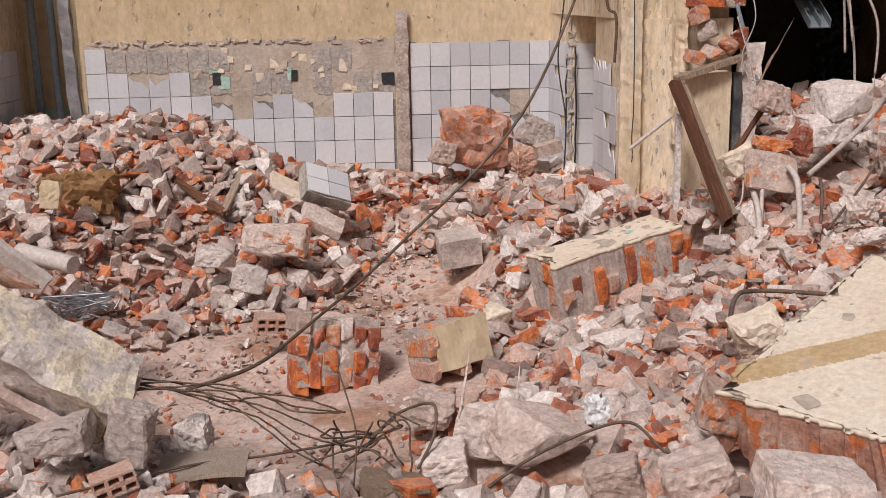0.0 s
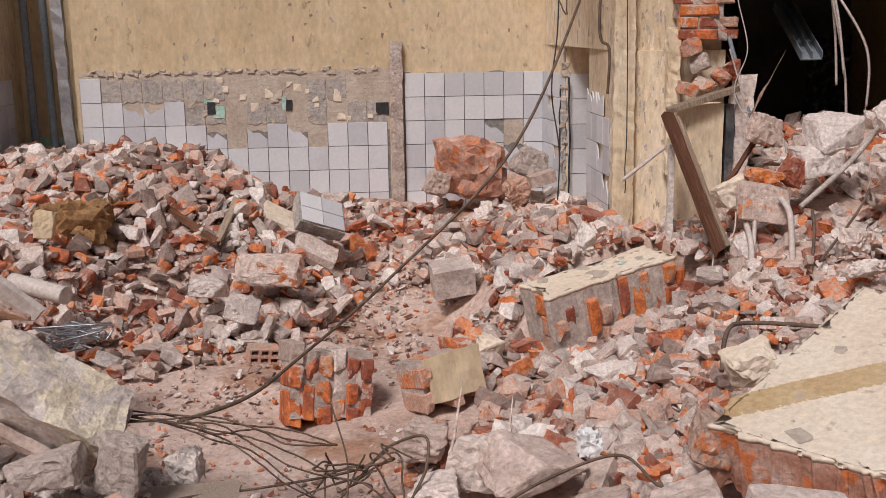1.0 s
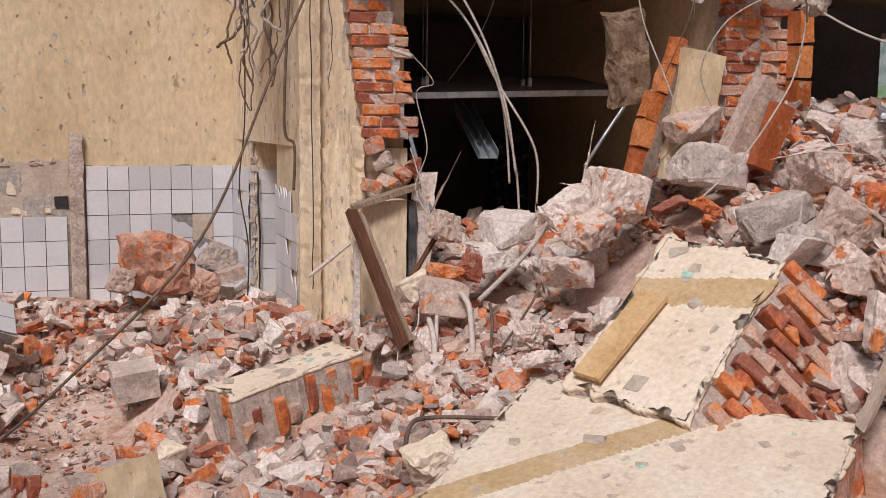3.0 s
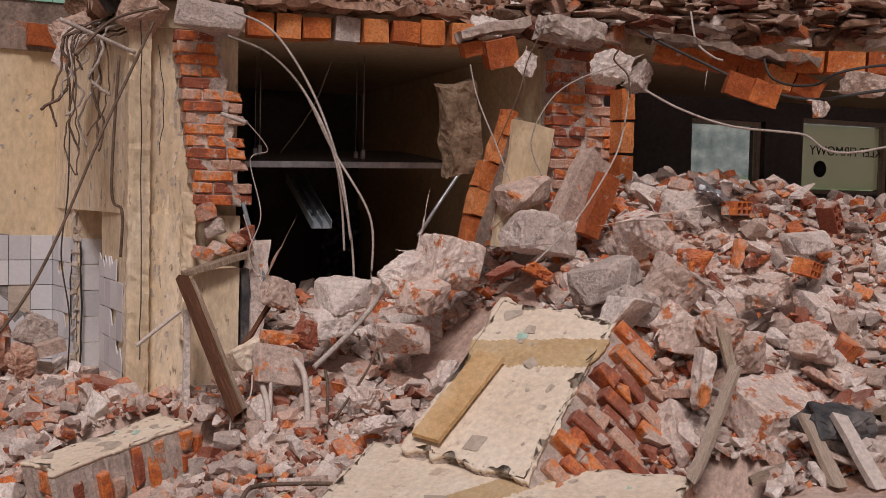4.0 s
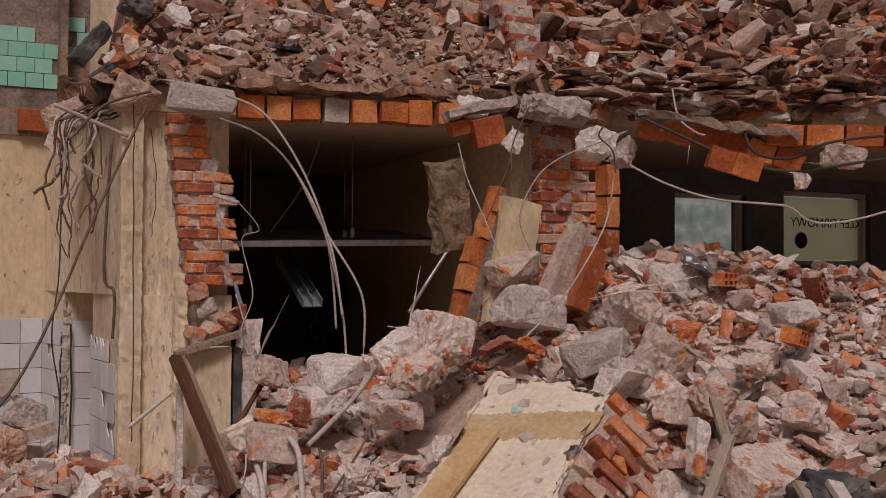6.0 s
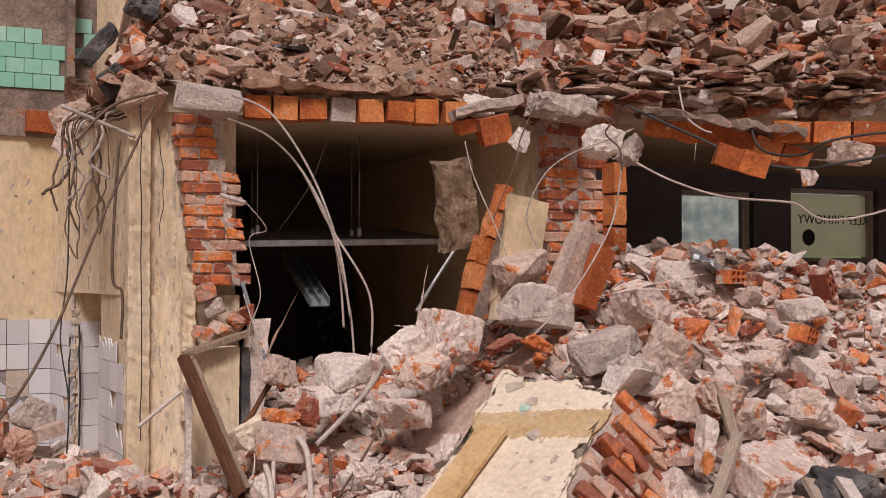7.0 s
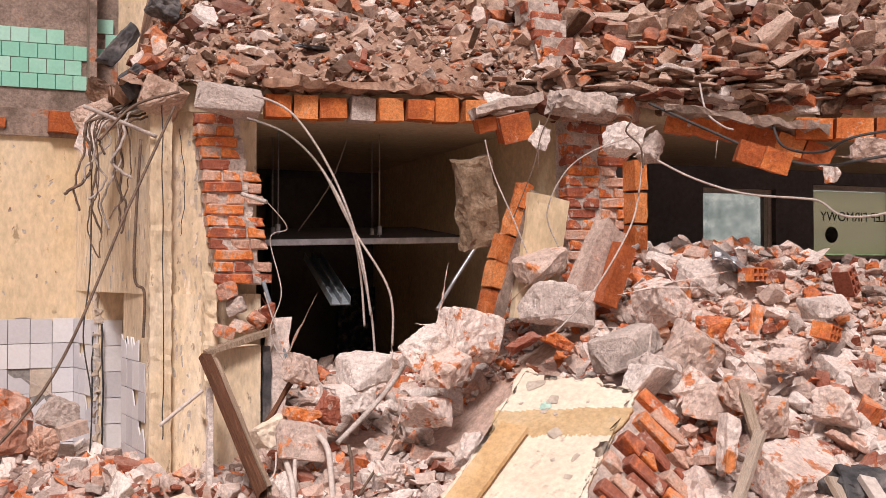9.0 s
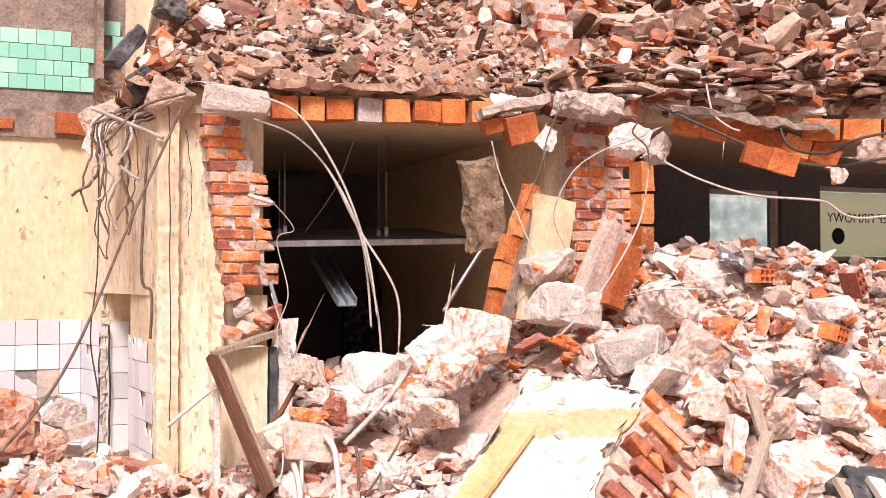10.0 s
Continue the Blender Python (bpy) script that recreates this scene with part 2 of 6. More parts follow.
film_mat = bpy.data.materials.new("translucent_sign_film")
film_mat.use_nodes = True
fn = film_mat.node_tree.nodes
tr = fn.new("ShaderNodeBsdfTranslucent")
tr.inputs["Color"].default_value = (0.93, 0.91, 0.82, 1)
clear = fn.new("ShaderNodeBsdfTransparent")
clear.inputs["Color"].default_value = (0.95, 0.92, 0.80, 1)
blend = fn.new("ShaderNodeMixShader")
blend.inputs[0].default_value = 0.45
for k, node in ((1, tr), (2, clear)):
    film_mat.node_tree.links.new(node.outputs[0], blend.inputs[k])
film_mat.node_tree.links.new(blend.outputs[0], fn["Material Output"].inputs[0])


# ---- building tools ----
def link_mesh(name, bm, material, parent=None, label=""):
    me = bpy.data.meshes.new(name)
    bm.to_mesh(me)
    bm.free()
    for k in material if isinstance(material, (list, tuple)) else [material]:
        me.materials.append(k)
    ob = new(name, me)
    ob.parent = parent
    return tagged(ob, label)


def part(name, bm, material, parent, label=""):
    return link_mesh(name, bm, material, parent, label)


def thing(name, label, category, loc=(0, 0, 0), group="", kind="", m=None):
    ob = new(name)
    ob.empty_display_size = 0.1
    ob.matrix_world = m if m is not None else Matrix.Translation(loc)
    return tagged(ob, label, category, group, kind)


def box(sx, sy, sz, bevel=0.0, at=(0, 0, 0), jag=0.0, rng=RNG):
    bm = bmesh.new()
    bmesh.ops.create_cube(bm, size=1, matrix=Matrix.Translation(at) @ Matrix.Diagonal((sx, sy, sz, 1)))
    if bevel:
        bmesh.ops.bevel(bm, geom=bm.edges[:], offset=bevel, segments=1, affect="EDGES")
    if jag:
        for v in bm.verts:
            v.co += Vector((rng.uniform(-jag, jag), rng.uniform(-jag, jag), rng.uniform(-jag, jag)))
    return bm


def prism(points, z0, z1):
    """A wall or slab from its plan."""
    bm = bmesh.new()
    low = [bm.verts.new((x, y, z0)) for x, y in points]
    top = [bm.verts.new((x, y, z1)) for x, y in points]
    k = len(points)
    bm.faces.new(top), bm.faces.new(low[::-1])
    for i in range(k):
        bm.faces.new((low[i], low[(i + 1) % k], top[(i + 1) % k], top[i]))
    bmesh.ops.recalc_face_normals(bm, faces=bm.faces[:])
    return bm


def hull(size, rng, count=14, boxy=0.75):
    """A broken lump: the hull of points scattered near the faces of a box."""
    bm = bmesh.new()
    for _ in range(count):
        p = [rng.uniform(-1, 1) for _ in range(3)]
        k = rng.randrange(3)
        p[k] = math.copysign(rng.uniform(boxy, 1), p[k])
        j = (k + rng.choice((1, 2))) % 3
        p[j] = math.copysign(rng.uniform(boxy, 1), p[j])
        bm.verts.new([c * s / 2 for c, s in zip(p, size)])
    bmesh.ops.convex_hull(bm, input=bm.verts[:])
    loose = [v for v in bm.verts if not v.link_faces]
    bmesh.ops.delete(bm, geom=loose, context="VERTS")
    bmesh.ops.dissolve_limit(bm, angle_limit=0.16, verts=bm.verts[:], edges=bm.edges[:])
    return bm


def rough_lump(size, rng, cuts=3, amp=0.03, count=18, boxy=0.8):
    """A larger lump: a hull with worn edges and an uneven skin."""
    bm = hull(size, rng, count, boxy)
    bmesh.ops.bevel(bm, geom=bm.edges[:], offset=min(size) * 0.05, segments=1, affect="EDGES")
    bmesh.ops.triangulate(bm, faces=bm.faces[:])
    for _ in range(cuts):
        edges = [e for e in bm.edges if e.calc_length() > max(size) * 0.14]
        if edges:
            bmesh.ops.subdivide_edges(bm, edges=edges, cuts=1)
            bmesh.ops.triangulate(bm, faces=[f for f in bm.faces if len(f.verts) > 3])
    o = Vector((rng.uniform(0, 50), rng.uniform(0, 50), 0))
    for v in bm.verts:
        v.co += v.co.normalized() * amp * noise.fractal(v.co * 7 / max(max(size), 0.2) + o, 0.8, 2.0, 4) * 0.45
    return bm


def tube(points, r, sides=6, wobble=0.0, rng=RNG, steps=10, taper=1.0):
    """A wire, cable or pipe along a smooth line through points."""
    pts = [Vector(p) for p in points]
    line = []
    for i in range(len(pts) - 1):
        p0, p1, p2, p3 = pts[max(i - 1, 0)], pts[i], pts[i + 1], pts[min(i + 2, len(pts) - 1)]
        for s in range(steps):
            t = s / steps
            line.append(0.5 * (2 * p1 + (p2 - p0) * t + (2 * p0 - 5 * p1 + 4 * p2 - p3) * t * t + (3 * p1 - p0 - 3 * p2 + p3) * t ** 3))
    line.append(pts[-1])
    if wobble:
        for k, p in enumerate(line[1:-1]):
            p += Vector([noise.noise((k * 0.35, j * 9.1, len(points) + r * 900)) * wobble for j in range(3)])
    bm = bmesh.new()
    rings, ref = [], Vector((0.3, 0.2, 0.93))
    for i, p in enumerate(line):
        d = (line[min(i + 1, len(line) - 1)] - line[max(i - 1, 0)]).normalized()
        a = d.cross(ref).normalized()
        b = d.cross(a)
        rr = r * (1 + (taper - 1) * i / len(line))
        rings.append([bm.verts.new(p + (a * math.cos(q) + b * math.sin(q)) * rr) for q in (2 * math.pi * k / sides for k in range(sides))])
    for u, v in zip(rings, rings[1:]):
        for k in range(sides):
            bm.faces.new((u[k], u[(k + 1) % sides], v[(k + 1) % sides], v[k]))
    bm.faces.new(rings[0][::-1]), bm.faces.new(rings[-1])
    for f in bm.faces:
        f.smooth = len(f.verts) == 4
    bmesh.ops.recalc_face_normals(bm, faces=bm.faces[:])
    return bm


def basis(o, u, v, w):
    """A pose with its axes along u, v and w."""
    m = Matrix((Vector(u).normalized(), Vector(v).normalized(), Vector(w).normalized())).transposed().to_4x4()
    m.translation = o
    return m


# ---- ground ----
LIFTS = [(-2.6, 8.93, 1.05), (-2.07, 8.45, 1.08), (-2.7, 7.14, 0.75), (-1.56, 8.05, 0.66), (-1.35, 6.85, 0.22), (-0.86, 9.36, 0.62), (-0.36, 8.2, 0.14), (-1.65, 6.4, 0.02), (-0.93, 5.1, 0.0),
         (-0.4, 6.7, 0.06), (0.32, 9.2, 0.55), (0.91, 8.85, 0.6), (1.27, 7.35, 0.72), (1.75, 6.8, 0.55), (0.85, 5.94, 0.2), (0.26, 5.39, 0.05), (0.91, 5.0, 0.16), (0.26, 4.4, 0.0),
         (-1.6, 4.3, 0.1), (2.15, 6.9, 0.92), (2.54, 6.4, 0.92), (2.5, 7.1, 1.28), (3.59, 6.4, 1.55), (4.45, 6.5, 2.16), (4.86, 6.77, 2.14), (5.57, 6.6, 1.94), (3.85, 5.0, 1.4), (3.6, 4.07, 1.05), (3.24, 4.08, 0.75),
         (2.19, 6.33, 0.78), (2.0, 5.76, 0.5), (0.0, 0.0, 0.4), (1.2, 3.2, 0.2)]
L = np.array(LIFTS)
# fallen wall pieces: corner, two edges, how far the ground lies below, and the stretch of the ground that they cover
FALLEN = [((0.65, 6.36, 0.51), (0.84, 0.36, 0.17), (-0.15, 0.34, 0.0), 0.38, -0.1, 1.05, -1.1, 1.1),
          ((2.89, 5.49, 1.51), (0.29, -0.52, -0.05), (-0.79, -0.51, -0.67), 0.5, 0.0, 2.1, 0.0, 1.1),
          ((1.04, 4.24, 0.52), (1.01, 1.06, 0.31), (1.09, -1.2, 0.0), 0.3, -0.2, 1.1, -0.1, 1.2)]


def lift(x, y):
    """Height of the ground and of the heaps."""
    x, y = np.asarray(x, float), np.asarray(y, float)
    d2 = (x[..., None] - L[:, 0]) ** 2 + (y[..., None] - L[:, 1]) ** 2
    w = np.exp(-d2 / (2 * 0.42 ** 2)) + 1e-5 / (0.3 + d2)
    z = (w * L[:, 2]).sum(-1) / w.sum(-1)
    for (ox, oy, oz), (ux, uy, uz), (vx, vy, vz), drop, a0, a1, b0, b1 in FALLEN:
        det = ux * vy - uy * vx
        a, b = ((x - ox) * vy - (y - oy) * vx) / det, (ux * (y - oy) - uy * (x - ox)) / det
        inside = (a > a0) & (a < a1) & (b > b0) & (b < b1)
        under = oz + np.clip(a, 0, 1) * uz + np.clip(b, 0, 1) * vz - drop
        z = np.where(inside, np.minimum(z, under), z)
    far = np.clip((np.hypot(x - 1.0, y - 5.5) - 7.5) / 6.0, 0, 1)
    return z * (1 - far)


def lump_noise(x, y, s, a):
    return a * noise.fractal((x * s, y * s, 3.7), 0.7, 2.0, 4)


def build_ground():
    ax = [-400, -120, -40, -18, -9, -5] + [-3.9 + 0.055 * k for k in range(250)] + [11, 14, 20, 45, 130, 400]
    ay = [-400, -120, -40, -12, -5, -2, 0, 1.5, 2.5] + [3.0 + 0.055 * k for k in range(130)] + [11, 13, 18, 30, 60, 150, 400]
    X, Y = np.meshgrid(ax, ay)
    Z = lift(X, Y)
    for j in range(len(ay)):
        for i in range(len(ax)):
            if -5 < ax[i] < 11 and 2 < ay[j] < 11:
                Z[j, i] += lump_noise(ax[i], ay[j], 1.7, 0.04) + lump_noise(ax[i], ay[j], 9.0, 0.016)
    nx = len(ax)
    faces = [(j * nx + i, j * nx + i + 1, (j + 1) * nx + i + 1, (j + 1) * nx + i) for j in range(len(ay) - 1) for i in range(nx - 1)]
    me = bpy.data.meshes.new("ground")
    me.from_pydata(np.stack([X, Y, Z], -1).reshape(-1, 3).tolist(), [], faces)
    me.materials.append(M_GROUND)
    for p in me.polygons:
        p.use_smooth = True
    return tagged(new("ground", me), "dusty pinkish-brown earth strewn with fine brick rubble", "ground", kind="structure")


ground = build_ground()


# ---- walls ----
def wall(name, plan, z0, z1, material, label, category="wall"):
    return tagged(link_mesh(name, prism(plan, z0, z1), material), label, category, kind="structure")


W1A, W1B = Vector((-2.95, 9.39, 0)), Vector((0.94, 9.67, 0))
W1U = (W1B - W1A).normalized()
W1N = Vector((W1U.y, -W1U.x, 0))


def on_w1(s, z, off=0.0):
    return W1A + W1U * s + W1N * off + Vector((0, 0, z))


def w1plan(s0, s1, front, back):
    return [tuple(on_w1(s, 0, o)[:2]) for s, o in ((s0, front), (s1, front), (s1, -back), (s0, -back))]


W1LEN = (W1B - W1A).length
wall_rear = wall("wall_rear", w1plan(0, W1LEN, 0.0, 0.3), -0.2, 3.12, M_YELLOW, "yellow painted wall above white tiles, chipped and scarred")
wall("wall_left", [(-3.52, 9.95), (-3.52, 8.5), (-3.9, 8.5), (-3.9, 9.95)], -0.2, 3.2, M_FLAKE, "grey-yellow side wall with remains of white tiles")
wall("wall_recess", [(-3.52, 9.75), (-2.95, 9.75), (-2.95, 10.0), (-3.52, 10.0)], -0.2, 3.2, M_YELLOW, "yellow back of a service recess")
# cross wall between the tiled room and the dark room, stepped, with a niche
wall_cross = wall("wall_cross", [(1.06, 9.09), (0.94, 9.67), (1.3, 11.6), (2.0, 11.6), (1.92, 7.50), (1.60, 7.52), (1.36, 7.63), (1.22, 7.72), (1.15, 8.42), (1.45, 8.42), (1.45, 9.09)], -0.2, 1.88, M_FLAKE, "yellow plastered cross wall with a niche and broken end")
wall("wall_cross_upper", [(0.94, 9.67), (1.3, 11.6), (2.0, 11.6), (1.92, 7.62), (1.60, 7.64), (1.36, 7.66), (1.22, 7.72)], 1.88, 3.12, M_FLAKE, "flaking yellow plaster over the wall niche")
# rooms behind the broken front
wall("wall_room_back", [(1.94, 11.5), (4.3, 11.5), (4.3, 11.8), (1.94, 11.8)], -0.2, 3.1, M_DEEP, "back wall of the dark room, its shade put into the colour")
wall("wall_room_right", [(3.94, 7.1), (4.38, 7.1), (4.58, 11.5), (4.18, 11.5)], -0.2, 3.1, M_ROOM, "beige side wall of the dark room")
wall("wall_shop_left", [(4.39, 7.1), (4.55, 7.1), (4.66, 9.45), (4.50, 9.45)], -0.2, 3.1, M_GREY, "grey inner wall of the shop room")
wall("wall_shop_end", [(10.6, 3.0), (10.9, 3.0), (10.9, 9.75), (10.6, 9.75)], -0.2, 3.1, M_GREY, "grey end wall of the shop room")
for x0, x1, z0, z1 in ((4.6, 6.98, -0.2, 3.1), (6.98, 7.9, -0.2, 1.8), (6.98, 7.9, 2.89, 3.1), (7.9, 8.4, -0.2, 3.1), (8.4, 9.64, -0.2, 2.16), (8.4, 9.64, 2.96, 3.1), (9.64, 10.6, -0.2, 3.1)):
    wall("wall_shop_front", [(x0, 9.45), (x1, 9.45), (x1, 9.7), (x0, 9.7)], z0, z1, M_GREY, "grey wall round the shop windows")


def shop_window(name, x0, x1, z0, z1, label):
    w = thing(name, label, "window", ((x0 + x1) / 2, 9.55, z0), kind="structure")
    wd, h = x1 - x0, z1 - z0
    for sx, sz, ax, az in ((0.05, h, -wd / 2 + 0.025, h / 2), (0.05, h, wd / 2 - 0.025, h / 2), (wd - 0.1, 0.05, 0, 0.025), (wd - 0.1, 0.05, 0, h - 0.025)):
        part("window_frame", box(sx, 0.07, sz, 0.004, (ax, 0, az)), M_PVC, w)
    pane = part("pane", box(wd - 0.1, 0.008, h - 0.1, 0, (0, 0, h / 2)), glass, w)
    pane.visible_shadow = False
    return w


shop_window("window_1", 6.98, 7.9, 1.8, 2.89, "shop window with a view of a green street")
win2 = shop_window("window_2", 8.4, 9.64, 2.16, 2.96, "shop window with mirrored lettering on pale film")
film = part("window_film", box(1.12, 0.004, 0.68, 0, (0, 0.03, 0.4)), film_mat, win2, "pale translucent film on the pane")
txt = bpy.data.curves.new("lettering", "FONT")
txt.body, txt.size, txt.extrude = "SKLEP FIRMOWY", 0.145, 0.002
lettering = new("lettering", txt)
lettering.data.materials.append(M_BLACK)
lettering.parent = win2
lettering.matrix_local = pose(0.66, 0.02, 0.42, 90, 0, 0) @ Matrix.Diagonal((-1, 1, 1, 1))
bm = bmesh.new()
bmesh.ops.create_circle(bm, cap_ends=True, segments=24, radius=0.09, matrix=pose(-0.27, 0.02, 0.27, 90))
part("round_mark", bm, M_BLACK, win2, "dark round mark on the film")
wall("backdrop_street", [(-20, 40), (60, 40), (60, 41), (-20, 41)], -1, 14, M_STREET, "glowing backdrop of pale street facades beyond the windows", "backdrop")
wall("backdrop_green", [(3, 22), (40, 22), (40, 23), (3, 23)], -0.5, 2.68, M_GRASS, "glowing backdrop of a green roadside hedge beyond the window", "backdrop")


def edge_y(x):
    return 7.5 - 0.12 * (x - 1.5) - 0.045 * (x - 1.5) ** 2


SLABX = [1.3 + 0.3 * k for k in range(32)]
wall("ceiling_slab", [(x, max(edge_y(x), 4.6) + 0.1) for x in SLABX] + [(10.6, 9.75), (4.6, 9.75), (4.6, 11.8), (1.3, 11.8)], 3.1, 3.27, M_CEIL, "broken concrete and clay-block floor slab over the rooms", "ceiling")
wall("slab_left", w1plan(0.0, W1LEN, 0.03, 1.2), 3.12, 3.34, M_RING, "dark brown concrete ring beam over the tiled wall", "slab")
wall("slab_far_left", [(-3.9, 9.4), (-2.96, 9.4), (-2.96, 10.6), (-3.9, 10.6)], 3.2, 3.34, M_RING, "grey concrete slab over the recess", "slab")


def build_upper():
    """The sheet of rubble that lies on the slab."""
    ax = [1.0 + 0.07 * k for k in range(135)]
    depth = [0.07 * k for k in range(70)]
    verts, faces = [], []
    for x in ax:
        for d in depth:
            y = max(edge_y(x), 4.4) - 0.02 + d
            left = min(1.0, max(0.0, (x - 1.0 - 0.12 * d) / 0.5))
            z = 3.28 + (0.5 * d + 0.10 * min(1, d / 0.2)) * left + lump_noise(x, y, 2.2, 0.11) * min(1, d * 3) + lump_noise(x, y, 9.0, 0.09)
            verts.append((x, y, z))
    k = len(depth)
    for i in range(len(ax) - 1):
        for j in range(k - 1):
            faces.append((i * k + j, (i + 1) * k + j, (i + 1) * k + j + 1, i * k + j + 1))
    me = bpy.data.meshes.new("upper_rubble_bed")
    me.from_pydata(verts, [], faces)
    me.materials.append(M_EARTH)
    for p in me.polygons:
        p.use_smooth = True
    return tagged(new("upper_rubble_bed", me), "earth and brick dust heaped on the broken floor slab", "rubble", kind="structure"), np.array(verts)


upper_bed, UPV = build_upper()


def upper_z(x, d):
    left = min(1.0, max(0.0, (x - 1.0 - 0.12 * d) / 0.5))
    y = max(edge_y(x), 4.4) - 0.02 + d
    return y, 3.28 + (0.5 * d + 0.10 * min(1, d / 0.2)) * left + lump_noise(x, y, 2.2, 0.11) * min(1, d * 3)


# upper wall with green tiles
wall_upper = wall("wall_upper", [(-3.9, 10.3), (1.35, 10.3), (1.35, 10.6), (-3.9, 10.6)], 3.34, 6.0, M_RING, "bare grey upper wall with green tiles")
wall("wall_upper_back", [(1.35, 12.2), (11, 12.2), (11, 12.5), (1.35, 12.5)], 3.3, 7.5, M_FLAKE, "upper rear wall behind the heap")


# ---- rubble ----
def library(count, seed, kind, rough=False):
    """Broken pieces about one unit long, as corners and triangles: lumps, bricks and flat shards."""
    rng = random.Random(seed)
    out = []
    for _ in range(count):
        if kind == "brick":
            size, points, boxy = (rng.uniform(0.6, 1.2), rng.uniform(0.5, 0.6), rng.uniform(0.28, 0.36)), 24, 0.93
        elif kind == "shard":
            size, points, boxy = (rng.uniform(0.9, 1.5), rng.uniform(0.5, 0.9), rng.uniform(0.1, 0.2)), 18, 0.7
        else:
            size, points, boxy = (rng.uniform(0.8, 1.3), rng.uniform(0.5, 0.95), rng.uniform(0.35, 0.7)), 16, 0.74
        bm = hull(size, rng, points, boxy)
        if rough:
            bmesh.ops.triangulate(bm, faces=bm.faces[:])
            for _k in range(2):
                edges = [e for e in bm.edges if e.calc_length() > 0.24]
                bmesh.ops.subdivide_edges(bm, edges=edges, cuts=1)
                bmesh.ops.triangulate(bm, faces=[f for f in bm.faces if len(f.verts) > 3])
            o = Vector((rng.uniform(0, 90), rng.uniform(0, 90), 0))
            for v in bm.verts:
                v.co += Vector(noise.noise_vector(v.co * 3.1 + o)) * 0.05 + Vector(noise.noise_vector(v.co * 8.0 + o)) * 0.028
        bmesh.ops.triangulate(bm, faces=bm.faces[:])
        bm.verts.index_update()
        out.append((np.array([v.co[:] for v in bm.verts]), np.array([[v.index for v in f.verts] for f in bm.faces])))
        bm.free()
    return out


LIBS = {r: {k: library(20, 3 + i, k, r) for i, k in enumerate(("lump", "brick", "shard"))} for r in (False, True)}
RUBBLE_MATS = [M_BRICKS, M_DUSTY, M_CONCS]


def scatter(name, places, rng, parent, mats=RUBBLE_MATS, bricks=0.6, shards=0.16, lean=0.5):
    """One joined mesh of loose fragments; places: x, y, z, size, share of concrete."""
    verts, faces, mids, base = [], [], [], 0
    for x, y, z, s, conc in places:
        r = rng.random()
        kind = "shard" if r < shards else ("brick" if r < shards + 0.4 else "lump")
        v, f = rng.choice(LIBS[s > 0.075][kind])
        m = np.array(Euler((rng.gauss(0, lean), rng.gauss(0, lean), rng.uniform(0, 6.28))).to_matrix())
        verts.append((v * s * rng.uniform(0.85, 1.15)) @ m.T + (x, y, z))
        faces.append(f + base)
        r = rng.random()
        k = 2 if r < conc else (0 if r < conc + (bricks if kind == "brick" else bricks * 0.45) else 1)
        mids.append(np.full(len(f), k))
        base += len(v)
    verts, faces, mids = np.concatenate(verts), np.concatenate(faces), np.concatenate(mids)
    me = bpy.data.meshes.new(name)
    me.vertices.add(len(verts)), me.loops.add(3 * len(faces)), me.polygons.add(len(faces))
    me.vertices.foreach_set("co", verts.ravel())
    me.loops.foreach_set("vertex_index", faces.ravel().astype(np.int32))
    me.polygons.foreach_set("loop_start", np.arange(0, 3 * len(faces), 3, dtype=np.int32))
    for q in mats:
        me.materials.append(q)
    me.polygons.foreach_set("material_index", mids.astype(np.int32))
    me.update(calc_edges=True)
    me.shade_flat()
    ob = new(name, me)
    ob.parent = parent
    return tagged(ob, kind="stuff")


def worn_brick(lx, ly, lz, seed, amp=0.006):
    """A brick with chipped corners and an uneven skin."""
    rng = random.Random(seed)
    bm = box(lx, ly, lz, 0.006)
    bmesh.ops.triangulate(bm, faces=bm.faces[:])
    edges = [e for e in bm.edges if e.calc_length() > 0.085]
    bmesh.ops.subdivide_edges(bm, edges=edges, cuts=1)
    bmesh.ops.triangulate(bm, faces=[f for f in bm.faces if len(f.verts) > 3])
    o = Vector((seed * 3.7, seed * 1.3, 0))
    chips = [Vector((rng.choice((-1, 1)) * lx / 2, rng.choice((-1, 1)) * ly / 2, rng.choice((-1, 1)) * lz / 2)) for _ in range(2)]
    for v in bm.verts:
        v.co += Vector(noise.noise_vector(v.co * 24 + o)) * amp
        for c in chips:
            near = max(0.0, 1 - (v.co - c).length / 0.06)
            v.co -= v.co.normalized() * 0.03 * near
    return bm


FRAG = []
for k in range(36):
    rg = random.Random(100 + k)
    kind = k % 3
    if kind == 0:
        FRAG.append(("brick", worn_brick(0.25 * rg.choice((1, 1, 0.6, 0.5)), 0.12, 0.065, k), M_BRICK))
    else:
        bmx = hull((rg.uniform(0.14, 0.27), rg.uniform(0.1, 0.18), rg.uniform(0.07, 0.15)), rg, 22, 0.82)
        bmesh.ops.triangulate(bmx, faces=bmx.faces[:])
        bmesh.ops.subdivide_edges(bmx, edges=[e for e in bmx.edges if e.calc_length() > 0.05], cuts=1)
        bmesh.ops.triangulate(bmx, faces=[f for f in bmx.faces if len(f.verts) > 3])
        for v in bmx.verts:
            v.co += Vector(noise.noise_vector(v.co * 22 + Vector((k * 5.1, 0, 0)))) * 0.009
        FRAG.append(("masonry_fragment", bmx, M_STONE) if kind == 1 else ("concrete_fragment", bmx, M_CONC if k % 2 else M_PALE))
FRAGME = []
